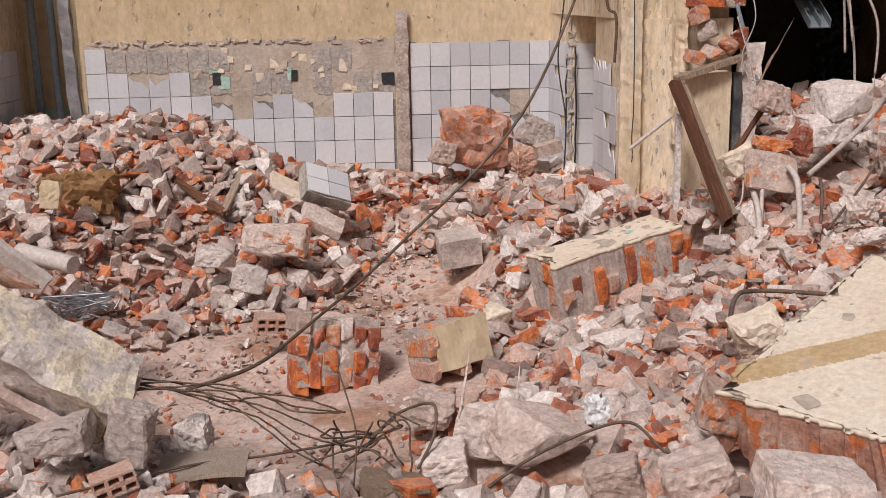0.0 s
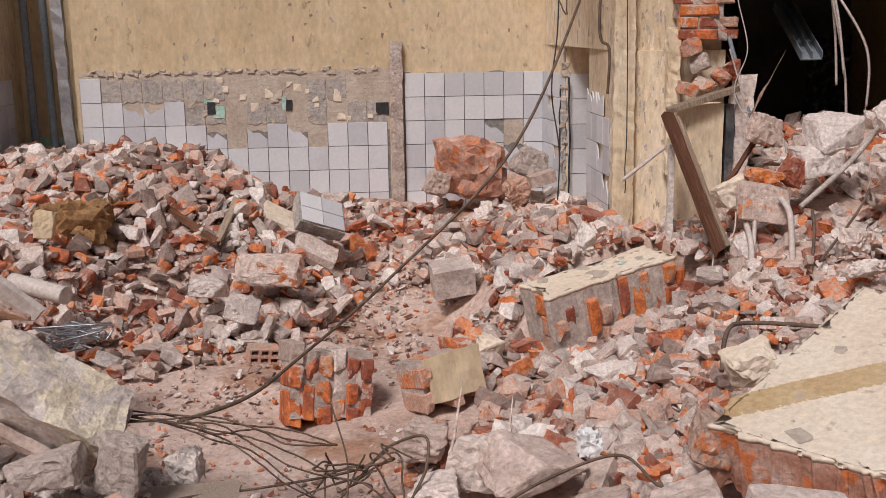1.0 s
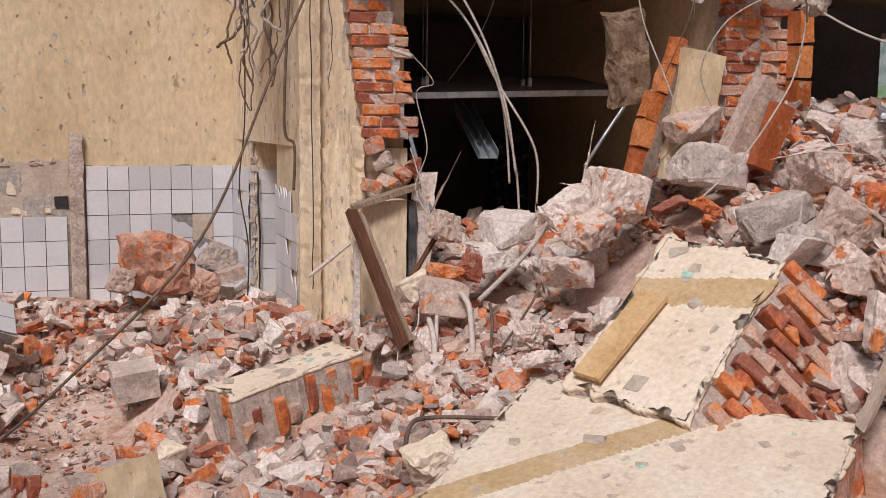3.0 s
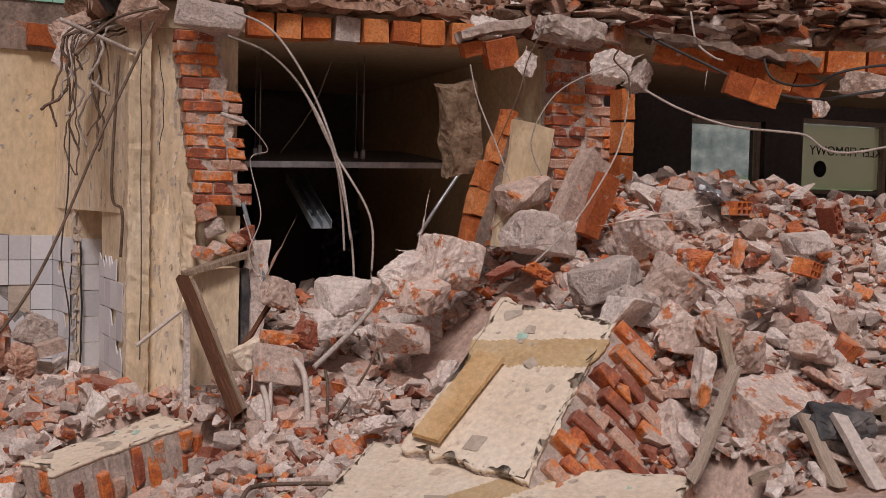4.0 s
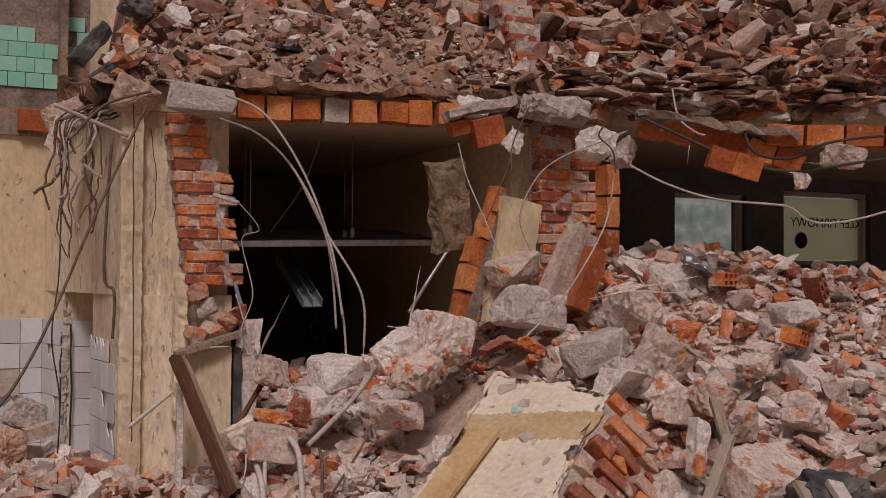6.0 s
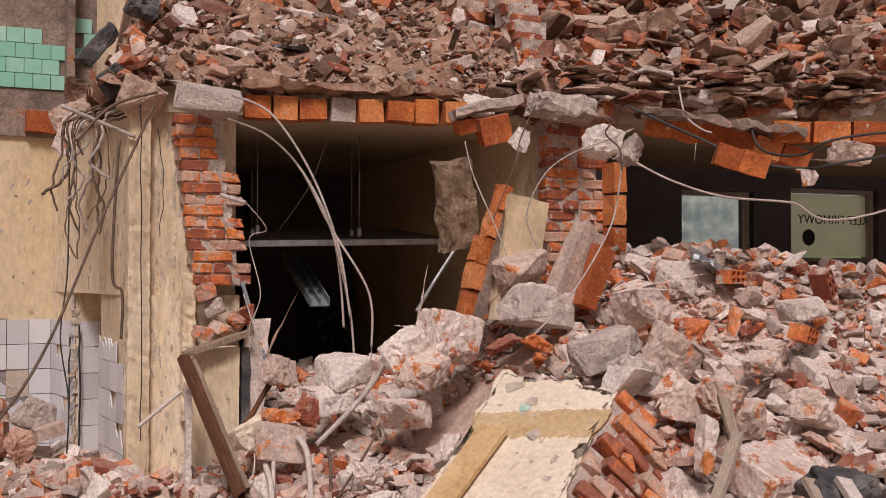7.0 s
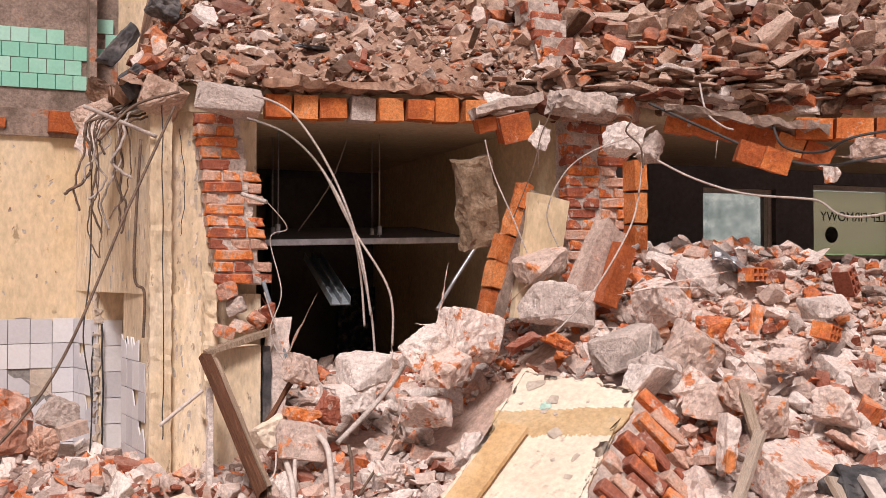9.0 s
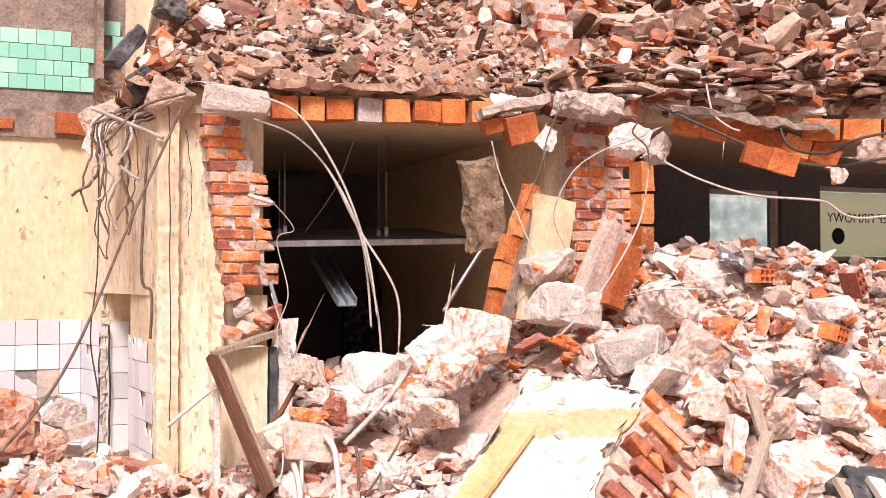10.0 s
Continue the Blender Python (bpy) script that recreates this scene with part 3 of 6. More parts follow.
for nm, bmx, mt in FRAG:
    me = bpy.data.meshes.new(nm)
    bmx.to_mesh(me)
    bmx.free()
    me.materials.append(mt)
    FRAGME.append((nm, me))


def fragments(parent, places, rng):
    for x, y, z, s in places:
        nm, me = rng.choice(FRAGME)
        ob = new(nm, me)
        ob.parent = parent
        ob.matrix_local = Matrix.LocRotScale((x, y, z), Euler((rng.gauss(0, 0.45), rng.gauss(0, 0.45), rng.uniform(0, 6.28))), (s, s, s))


def free(x, y):
    """Whether loose rubble may lie at this place."""
    if y > 9.3 or x < -3.45 or y < 3.2:
        return False
    for (ox, oy, oz), (ux, uy, uz), (vx, vy, vz), drop, a0, a1, b0, b1 in FALLEN + [((-2.3, 4.0, 0), (1.1, 0.4, 0), (0.15, 0.3, 0), 0, 0, 1, 0, 1)]:
        det = ux * vy - uy * vx
        a, b = ((x - ox) * vy - (y - oy) * vx) / det, (ux * (y - oy) - uy * (x - ox)) / det
        if 0.0 < a < min(a1, 1.45) and max(b0, -0.08) < b < b1:
            return False
    for cx, cy, cr in ((-0.6, 5.75, 0.3), (0.0, 5.7, 0.28), (0.11, 7.35, 0.26), (0.18, 4.7, 0.24), (0.43, 4.6, 0.26), (-0.88, 8.15, 0.25), (0.28, 9.05, 0.2), (2.95, 6.35, 0.3), (3.5, 6.3, 0.25), (2.42, 6.75, 0.2), (3.45, 5.35, 0.25)):
        if (x - cx) ** 2 + (y - cy) ** 2 < cr * cr:
            return False
    if x < 1.15:
        return y < 9.3 - 0.0 * x
    if x < 2.0:
        return y < 7.3
    if x < 3.8:
        return y < 9.0
    if x < 4.6:
        return y < 6.85
    return x < 8.5 and y < 9.2


def cover(x, y):
    """How thickly rubble lies: the trodden floor is nearly bare."""
    bare = 2.6 * math.exp(-(((x + 0.95) / 0.85) ** 2 + ((y - 5.75) / 0.8) ** 2)) + 1.7 * math.exp(-(((x + 0.25) / 0.38) ** 2 + ((y - 7.2) / 1.0) ** 2)) + 2.0 * math.exp(-(((x + 0.8) / 0.55) ** 2 + ((y - 4.9) / 0.45) ** 2))
    dirt = 0.85 * math.exp(-(((x - 1.25) / 0.4) ** 2 + ((y - 7.0) / 0.45) ** 2)) + 0.2 * math.exp(-(((x - 2.5) / 0.4) ** 2 + ((y - 5.9) / 0.5) ** 2))
    return max(0.0, 1 - bare - dirt)


def spread(rng, count, x0, x1, y0, y1, smin, smax, power, floor_chance=0.0):
    out = []
    while len(out) < count:
        x, y = rng.uniform(x0, x1), rng.uniform(y0, y1)
        if not free(x, y) or rng.random() > max(cover(x, y), floor_chance):
            continue
        s = smin + (smax - smin) * rng.random() ** power
        out.append((x, y, s))
    if out:
        z = lift([o[0] for o in out], [o[1] for o in out])
        out = [(x, y, float(zz) + min(s, 0.15) * rng.uniform(0.0, 0.35 if s < 0.05 else 0.55), s) for (x, y, s), zz in zip(out, z)]
    return out


rgen = random.Random(11)
heap_a = thing("rubble_heap", "heap of broken bricks, mortar and concrete before the tiled wall", "rubble", (0, 0, 0), "rubble heaps")
heap_b = thing("rubble_heap", "tall heap of broken bricks and masonry before the dark rooms", "rubble", (0, 0, 0), "rubble heaps")
heap_c = thing("rubble_heap", "heap of debris and earth on the upper floor slab", "rubble", (0, 0, 0), "rubble heaps")
pl = lambda rows, conc: [(x, y, z, s, conc) for x, y, z, s in rows]
scatter("small_rubble", pl(spread(rgen, 9000, -3.4, 1.6, 3.6, 9.3, 0.045, 0.18, 2.2), 0.3) + pl(spread(rgen, 22000, -3.4, 1.6, 3.6, 9.3, 0.012, 0.05, 1.6, 0.25), 0.25), rgen, heap_a)
scatter("small_rubble", pl(spread(rgen, 8500, 0.6, 8.0, 3.6, 9.2, 0.045, 0.19, 2.3), 0.25) + pl(spread(rgen, 9000, 1.0, 6.5, 3.7, 7.5, 0.03, 0.09, 1.4), 0.3) + pl(spread(rgen, 20000, 0.6, 6.5, 3.6, 7.6, 0.012, 0.05, 1.6, 0.25), 0.25), rgen, heap_b, [M_BRICKS, M_PALES, M_CONCS], 0.55)
# loose pieces down the flank beside the leaning fragment
(ox, oy, oz), fu, fv = FALLEN[1][0], FALLEN[1][1], FALLEN[1][2]
flank = []
for k in range(1100):
    a, b = rgen.uniform(-0.7, 0.06), rgen.uniform(-0.05, 1.1)
    x, y = ox + a * fu[0] + b * fv[0], oy + a * fu[1] + b * fv[1]
    z = float(lift(x, y))
    if a > -0.15:
        below = float(lift(x + 0.25 * fu[0], y + 0.25 * fu[1]))
        z = rgen.uniform(min(below, z), z)
    size = 0.025 + 0.11 * rgen.random() ** 2.2
    flank.append((x, y, z + size * rgen.uniform(0.0, 0.4), size, 0.2))
scatter("small_rubble", flank, rgen, heap_b, [M_BRICKS, M_PALES, M_CONCS], 0.55)
fragments(heap_a, spread(rgen, 300, -3.3, 1.2, 3.8, 9.2, 0.35, 0.8, 1.3), rgen)
fragments(heap_b, spread(rgen, 300, 0.6, 6.2, 3.7, 7.3, 0.35, 0.85, 1.5), rgen)
up_small, up_mid, up_big = [], [], []
for k in range(26000):
    x, d = rgen.uniform(1.05, 8.4), rgen.uniform(0.0, 2.9)
    y, z = upper_z(x, d)
    s = 0.014 + 0.08 * rgen.random() ** 4
    up_small.append((x, y, z + s * rgen.uniform(-0.1, 0.3), s, 0.1))
for k in range(7500):
    x, d = rgen.uniform(1.15, 8.4), rgen.uniform(0.0, 2.8)
    # the earth bank over the dark room lies barer than the heap beside the brick stub
    if x < 3.9 and rgen.random() < 0.86:
        continue
    y, z = upper_z(x, d)
    s = 0.045 + 0.2 * rgen.random() ** 4.0
    up_mid.append((x, y, z + s * rgen.uniform(0.0, 0.4 if x < 4.2 else 0.9), s, 0.06))
for k in range(95):
    x, d = rgen.uniform(1.3, 7.0), rgen.uniform(0.05, 2.4)
    y, z = upper_z(x, d)
    up_big.append((x, y, z + 0.03, rgen.uniform(0.4, 1.1)))
# flat boards, tiles and screed pieces jutting in layers over the broken rim
rim = []
for k in range(520):
    x = rgen.uniform(3.95, 7.2)
    s = 0.1 + 0.2 * rgen.random() ** 2
    rim.append((x, max(edge_y(x), 4.4) + rgen.uniform(-0.14, 0.3), 3.2 + 0.26 * rgen.random() ** 1.3, s, 0.08))
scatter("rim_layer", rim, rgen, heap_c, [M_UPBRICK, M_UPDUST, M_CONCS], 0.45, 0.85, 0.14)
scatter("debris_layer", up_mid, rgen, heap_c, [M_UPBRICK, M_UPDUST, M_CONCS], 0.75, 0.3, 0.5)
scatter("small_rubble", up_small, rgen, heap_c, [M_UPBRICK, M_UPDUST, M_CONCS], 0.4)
fragments(heap_c, up_big, rgen)


# ---- large fallen pieces ----
def fallen_slab(o, u, v, thick, label, seed, brick_side="", face=M_CREAM, stripes=None, name="wall_fragment", under=M_MORTAR, lean=0.0, cells=100, ragged=1.0):
    """A fallen piece of wall: a plastered face from corner o along u and v, masonry under it, brick courses showing at a broken side."""
    rng = random.Random(seed)
    o, u, v = Vector(o), Vector(u), Vector(v)
    w = u.cross(v).normalized()
    if w.z < 0:
        w = -w
    v2 = w.cross(u).normalized() if w.cross(u).dot(v) > 0 else u.cross(w).normalized()
    lu, lv = u.length, abs(v.dot(v2))
    t = thing(name, label, "masonry", m=basis(o, u, v2, u.cross(v2)))
    sgn = 1 if u.cross(v2).dot(w) > 0 else -1
    # body, uneven at its rim
    bm = bmesh.new()
    bmesh.ops.create_grid(bm, x_segments=cells, y_segments=cells, size=0.5, matrix=Matrix.Translation((lu / 2, lv / 2, 0)) @ Matrix.Diagonal((lu, lv, 1, 1)))
    shear = v.dot(u.normalized()) / lv
    off = rng.uniform(0, 40)

    def rim(co):
        e = min(co.x, lu - co.x, co.y, lv - co.y)
        if e < 0.03:
            c = Vector((lu / 2, lv / 2, 0))
            co = co + (c - co).normalized() * (0.03 + 0.05 * noise.fractal((co.x * 7 + off, co.y * 7, 1.0), 0.8, 2.0, 4))
        co.x += shear * co.y
        return co

    core = bm.copy()
    for vt in bm.verts:
        co = rim(vt.co.copy())
        co.z = sgn * (-0.001 + 0.0015 * noise.fractal((co.x * 3 + off, co.y * 3, 5), 0.7, 2, 3))
        vt.co = co
    for f in bm.faces:
        c = f.calc_center_median()
        f.smooth = True
        if stripes:
            q = (c.y / lv) + stripes[2] * (c.x - shear * c.y) / lu
            drip = 0.035 * max(0.0, noise.noise(((c.x + c.y) * 45, off, 0)))
            f.material_index = 1 if stripes[0] + 0.01 * noise.noise((c.x * 9, c.y * 9, off)) < q < stripes[1] - drip else 0
    ext = bmesh.ops.extrude_face_region(bm, geom=bm.faces[:])
    for e in ext["geom"]:
        if isinstance(e, bmesh.types.BMVert):
            e.co.z -= sgn * 0.022
    bmesh.ops.recalc_face_normals(bm, faces=bm.faces[:])
    coat = part("plaster_face", bm, [face, M_OCHRE] if stripes else face, t, "painted plaster coat, chipped at its rim")
    low = bmesh.ops.extrude_face_region(core, geom=core.faces[:])
    for e in low["geom"]:
        if isinstance(e, bmesh.types.BMVert):
            e.co.z = -sgn * thick
    for vt in core.verts:
        deep = abs(vt.co.z) > 0.01
        co = rim(vt.co.copy())
        z = vt.co.z
        j = noise.fractal((co.x * 6 + off, co.y * 6, z * 6), 0.8, 2, 4)
        co.z = (z + sgn * 0.05 * ragged * j) if deep else -sgn * 0.026
        if deep:
            co.x += 0.03 * ragged * j + lean * thick * max(0.0, (co.x - shear * co.y) / lu)
            co.y += 0.03 * ragged * noise.noise((co.x * 5, co.y * 5, off))
        vt.co = co
    bmesh.ops.recalc_face_normals(core, faces=core.faces[:])
    part("core", core, under, t, "mortar and brick core")
    for k in range(18):
        a, b = rng.uniform(0.08, 0.92) * lu, rng.uniform(0.08, 0.92) * lv
        w_ = 0.02 + 0.1 * rng.random() ** 2
        pt = part("worn_patch", hull((w_ * rng.uniform(0.6, 1.6), w_, 0.004), rng, 14, 0.45), M_MINT if rng.random() < 0.08 else M_SCAR, coat)
        pt.matrix_local = pose(a + shear * b, b, sgn * 0.001, 0, 0, rng.uniform(0, 360))
    # brick ends along the broken side
    if brick_side:
        along = lu if brick_side in ("v0", "v1") else lv
        me_b = []
        for _ in range(5):
            bmx = worn_brick(0.071, 0.2, 0.23 if _ < 2 else 0.115, seed * 10 + _, 0.011)
            mm = bpy.data.meshes.new("brick")
            bmx.to_mesh(mm)
            bmx.free()
            mm.materials.append(M_BRICK)
            me_b.append(mm)
        k = 0
        while k * 0.078 < along - 0.06:
            a = 0.05 + k * 0.078
            dz = 0.09
            if k % 2:
                dz += 0.055
            while dz < thick:
                long = rng.random() < 0.5
                ob = new("brick", me_b[rng.randrange(2)] if long else me_b[2 + rng.randrange(3)])
                ob.parent = t
                dz += 0.06 if long else 0.0
                p = rng.uniform(-0.045, 0.03) * (0.7 if lean else 1.0)
                if brick_side == "v0":
                    loc, rz = (a, 0.09 - p, -sgn * dz), 0
                elif brick_side == "v1":
                    loc, rz = (a + shear * lv, lv - 0.02 + p, -sgn * dz), 0
                elif brick_side == "u1":
                    loc, rz = (lu - 0.085 + p + shear * a + lean * dz, a, -sgn * dz), 90
                else:
                    loc, rz = (0.02 - p + shear * a, a, -sgn * dz), 90
                ob.matrix_local = pose(*loc, -sgn * math.degrees(math.atan(lean)) + rng.gauss(0, 3), rng.gauss(0, 3), rz + rng.gauss(0, 4))
                dz += (0.185 if long else 0.125) * math.cos(math.atan(lean))
            k += 1
    return t


fallen_slab((0.65, 6.36, 0.51), (0.84, 0.36, 0.17), (-0.15, 0.34, 0.0), 0.36, "tilted brick wall fragment with pale plaster on the floor", 21, "v0")
fallen_slab((2.87, 5.53, 1.51), (0.36, -0.65, -0.06), (-0.79, -0.51, -0.67), 0.5, "leaning brick wall fragment with cream plaster and ochre band", 22, "u1", stripes=(0.32, 0.5, 0.18), lean=0.8)
fallen_slab((1.04, 4.24, 0.52), (1.01, 1.06, 0.31), (1.09, -1.2, 0.0), 0.32, "large fallen cream plastered wall slab with ochre stripe", 23, "", stripes=(-0.13, 0.0, -0.72), under=M_REDCORE, cells=170, ragged=2.6)


def lump(name, label, loc, size, rot, material, seed, amp=0.03, category="rubble", cuts=3, boxy=0.8):
    ob = link_mesh(name, rough_lump(size, random.Random(seed), cuts, amp, boxy=boxy), material)
    ob.matrix_world = pose(*loc, *rot)
    return tagged(ob, label, category)


# timber frame leaning on the broken wall
def beam(name, a, b, w, d, material, label, category="timber", roll=0, parent=None):
    a, b = Vector(a), Vector(b)
    ln = (b - a).length
    bm = bmesh.new()
    bmesh.ops.create_grid(bm, x_segments=1, y_segments=1, size=0.5, matrix=Matrix.Diagonal((w, d, 1, 1)))
    for _ in range(12):
        top = [f for f in bm.faces if abs(f.normal.z) > 0.5 and f.calc_center_median().z > -1e-5 + max(q.calc_center_median().z for q in bm.faces) - 1e-4]
        ex = bmesh.ops.extrude_face_region(bm, geom=top)
        for e in ex["geom"]:
            if isinstance(e, bmesh.types.BMVert):
                e.co.z += ln / 12
        bmesh.ops.delete(bm, geom=top, context="FACES")
    for vt in bm.verts:
        k = noise.noise((vt.co.x * 30 + ln * 7, vt.co.y * 30, vt.co.z * 5))
        vt.co.x += 0.006 * k
        vt.co.y += 0.006 * noise.noise((vt.co.z * 6, ln * 3, vt.co.x * 20))
        if vt.co.z > ln * 0.96 or vt.co.z < ln * 0.04:
            vt.co.z += 0.05 * k
    bmesh.ops.recalc_face_normals(bm, faces=bm.faces[:])
    ob = link_mesh(name, bm, material, parent)
    ob.matrix_world = Matrix.Translation(a) @ (b - a).to_track_quat("Z", "Y").to_matrix().to_4x4() @ pose(0, 0, 0, 0, 0, roll)
    return tagged(ob, label, category) if label else ob


beam("timber_post", (1.606, 6.223, 0.788), (1.418, 6.855, 1.516), 0.06, 0.05, M_WOOD, "dark brown split timber post leaning on the stub wall")
beam("timber_board", (1.655, 6.262, 0.80), (1.468, 6.87, 1.50), 0.03, 0.05, M_PALEWOOD, "pale split board leaning beside the dark timber post")


def rough_box(sx, sy, sz, seed, amp=0.012, cell=0.05, freq=9.0):
    """A box with a broken, uneven skin."""
    bm = bmesh.new()
    bmesh.ops.create_cube(bm, size=1, matrix=Matrix.Diagonal((sx, sy, sz, 1)))
    for _ in range(6):
        edges = [e for e in bm.edges if e.calc_length() > cell * 1.6]
        if not edges:
            break
        bmesh.ops.subdivide_edges(bm, edges=edges, cuts=1, use_grid_fill=True)
    o = Vector((seed * 3.1, seed * 1.7, seed * 0.9))
    for v in bm.verts:
        d = noise.noise_vector(v.co * freq + o) + 0.5 * noise.noise_vector(v.co * freq * 2.6 + o)
        v.co += Vector(d) * amp
    return bm


def rough_thing(name, label, loc, size, rot, material, seed, amp=0.012, cell=0.05, category="rubble", kind="", freq=9.0):
    ob = link_mesh(name, rough_box(*size, seed, amp, cell, freq), material)
    ob.matrix_world = pose(*loc, *rot)
    return tagged(ob, label, category, kind=kind)


# ---- brick ends of the cross walls ----
BRICKME = []
for k in range(10):
    bmx = worn_brick(0.25 if k < 5 else 0.12, 0.12, 0.065, 40 + k, 0.009)
    bme = bpy.data.meshes.new("brick")
    bmx.to_mesh(bme)
    bmx.free()
    bme.materials.append(M_BRICK)
    BRICKME.append(bme)


def brick_end(name, label, z0, z1, left, right, y, seed, ragged=0.03, core=M_MORTAR):
    """The broken end of a brick wall: courses in old mortar between two leaning edges."""
    rng = random.Random(seed)
    t = thing(name, label, "wall", kind="structure")
    zs = [z0 + k * (z1 - z0) / 8 for k in range(9)]
    bm = bmesh.new()
    for a, b in zip(zs, zs[1:]):
        la, ra = left(a) + 0.015, right(a) - 0.03
        bmesh.ops.create_cube(bm, size=1, matrix=Matrix.Translation(((la + ra) / 2, y(a) + 0.135, (a + b) / 2)) @ Matrix.Diagonal((ra - la, 0.24, b - a, 1)))
    for _ in range(4):
        bmesh.ops.subdivide_edges(bm, edges=[e for e in bm.edges if e.calc_length() > 0.05], cuts=1, use_grid_fill=True)
    for v in bm.verts:
        v.co += Vector(noise.noise_vector(v.co * 15)) * 0.016 + Vector((0, -0.003, 0))
    part("mortar_core", bm, core, t, "grey mortar between the bricks")
    z, odd = z0, 0
    while z < z1:
        x, r = left(z) + rng.uniform(-0.01, 0.02), right(z) + rng.uniform(-ragged, ragged)
        k = odd
        while x < r - 0.05:
            long = (k % 3 == 0)
            me = BRICKME[rng.randrange(5) + (0 if long else 5)]
            w = 0.25 if long else 0.12
            if x + w > r + 0.05:
                me, w = BRICKME[5 + rng.randrange(5)], 0.12
            ob = new("brick", me)
            ob.parent = t
            ob.matrix_local = pose(x + w / 2, y(z) + 0.055 + rng.uniform(-0.014, 0.012), z + 0.037, rng.gauss(0, 1.5), rng.gauss(0, 1.2), rng.gauss(0, 3))
            x += w + 0.012
            k += 1
        z += 0.075
        odd = 1 - odd
    return t


brick_end("brick_wall_end", "broken end of the cross wall with red brick courses", 1.95, 3.05, lambda z: 1.60 - 0.128 * (z - 1.95), lambda z: 1.93 - 0.14 * (z - 1.95), lambda z: 7.40 + 0.05 * (z - 1.95), 31)
brick_end("brick_pier", "battered red brick pier between the two rooms", 1.5, 3.12, lambda z: 3.95, lambda z: 4.40, lambda z: 6.92, 32, 0.04)
brick_end("brick_stub", "leaning stub of red brick wall on the upper slab", 3.28, 4.5, lambda z: 3.93 - 0.06 * (z - 3.3), lambda z: 4.20 - 0.02 * (z - 3.3), lambda z: 7.05 + 0.55 * (z - 3.3), 33, 0.06)
rough_thing("pilaster", "crumbling plaster pilaster over buried pipes", (1.27, 7.64, 1.85), (0.14, 0.14, 2.6), (0, 0, 0), M_FLAKE, 4, 0.010, 0.03, "pilaster", "structure", 24)
rough_thing("plaster_edge", "ragged plaster edge beside the bricks", (1.565, 7.46, 1.55), (0.08, 0.1, 0.95), (0, 0, 0), M_FLAKE, 14, 0.014, 0.03, "plaster", "structure", 22)
# stub wall below the brick end
rough_thing("stub_wall", "low yellow wall stub below the brick end", (1.70, 7.30, 0.95), (0.30, 0.16, 1.2), (0, 0, 0), M_FLAKE, 5, 0.008, 0.06, "wall", "structure")
rough_thing("stub_wall_edge", "broken brick edge of the wall stub", (1.98, 7.36, 1.25), (0.11, 0.2, 0.95), (0, 4, 0), M_STONE, 6, 0.02, 0.05, "wall", "structure")
rough_thing("damp_course", "black felt strip in the gap of the stub wall", (1.895, 7.27, 1.12), (0.05, 0.08, 0.85), (0, 0, 0), M_FELT, 7, 0.006, 0.06, "felt", "structure")
rough_thing("timber_sill", "weathered timber sill resting on the stub wall", (1.70, 7.17, 1.585), (0.47, 0.08, 0.032), (0, -16, 8), M_PALEWOOD, 8, 0.008, 0.05, "timber")
for k, (dx, dz, m_) in enumerate(((0.0, 0.0, M_REDCORE), (0.12, 0.03, M_BRICK), (0.22, 0.08, M_REDCORE), (0.3, 0.13, M_BRICK), (0.08, 0.18, M_MORTAR), (0.02, 0.3, M_REDCORE))):
    lump("brick_fragment", "broken brick lying on the stub wall", (1.64 + dx, 7.36, 1.64 + 0.9 * dz), (0.13, 0.12, 0.085), (20 * k, 15, 40 * k), m_, 300 + k, 0.02, cuts=2)
rough_thing("steel_strap", "grey galvanised strap standing in the stub wall", (1.474, 6.996, 0.970), (0.035, 0.05, 0.7), (0, 0, 0), M_CONC, 9, 0.006, 0.05, "strap")

# ---- tiles ----
def tile_mesh(w, h, m):
    bmx = box(w - 0.0055, 0.009, h - 0.0055, 0.0012)
    me = bpy.data.meshes.new("tile")
    bmx.to_mesh(me)
    bmx.free()
    me.materials.append(m)
    return me


def broken_tile_mesh(w, h, m, seed):
    rng = random.Random(seed)
    pts = [(-w / 2, -h / 2), (w / 2, -h / 2), (w / 2, rng.uniform(-0.3, 0.35) * h), (rng.uniform(0, 0.2) * w, rng.uniform(0.0, 0.4) * h), (-0.2 * w, rng.uniform(-0.1, 0.3) * h), (-w / 2, rng.uniform(0.1, 0.5) * h)]
    bm = bmesh.new()
    f = bm.faces.new([bm.verts.new((x * 0.97, -0.0045, z * 0.97)) for x, z in pts])
    ex = bmesh.ops.extrude_face_region(bm, geom=[f])
    for e in ex["geom"]:
        if isinstance(e, bmesh.types.BMVert):
            e.co.y += 0.009
    bmesh.ops.recalc_face_normals(bm, faces=bm.faces[:])
    me = bpy.data.meshes.new("tile")
    bm.to_mesh(me)
    bm.free()
    me.materials.append(m)
    return me


TILE, GTILE = tile_mesh(0.163, 0.2, M_TILE), tile_mesh(0.145, 0.13, M_GREEN)
TILEB = [broken_tile_mesh(0.163, 0.2, M_TILE, k) for k in range(5)]


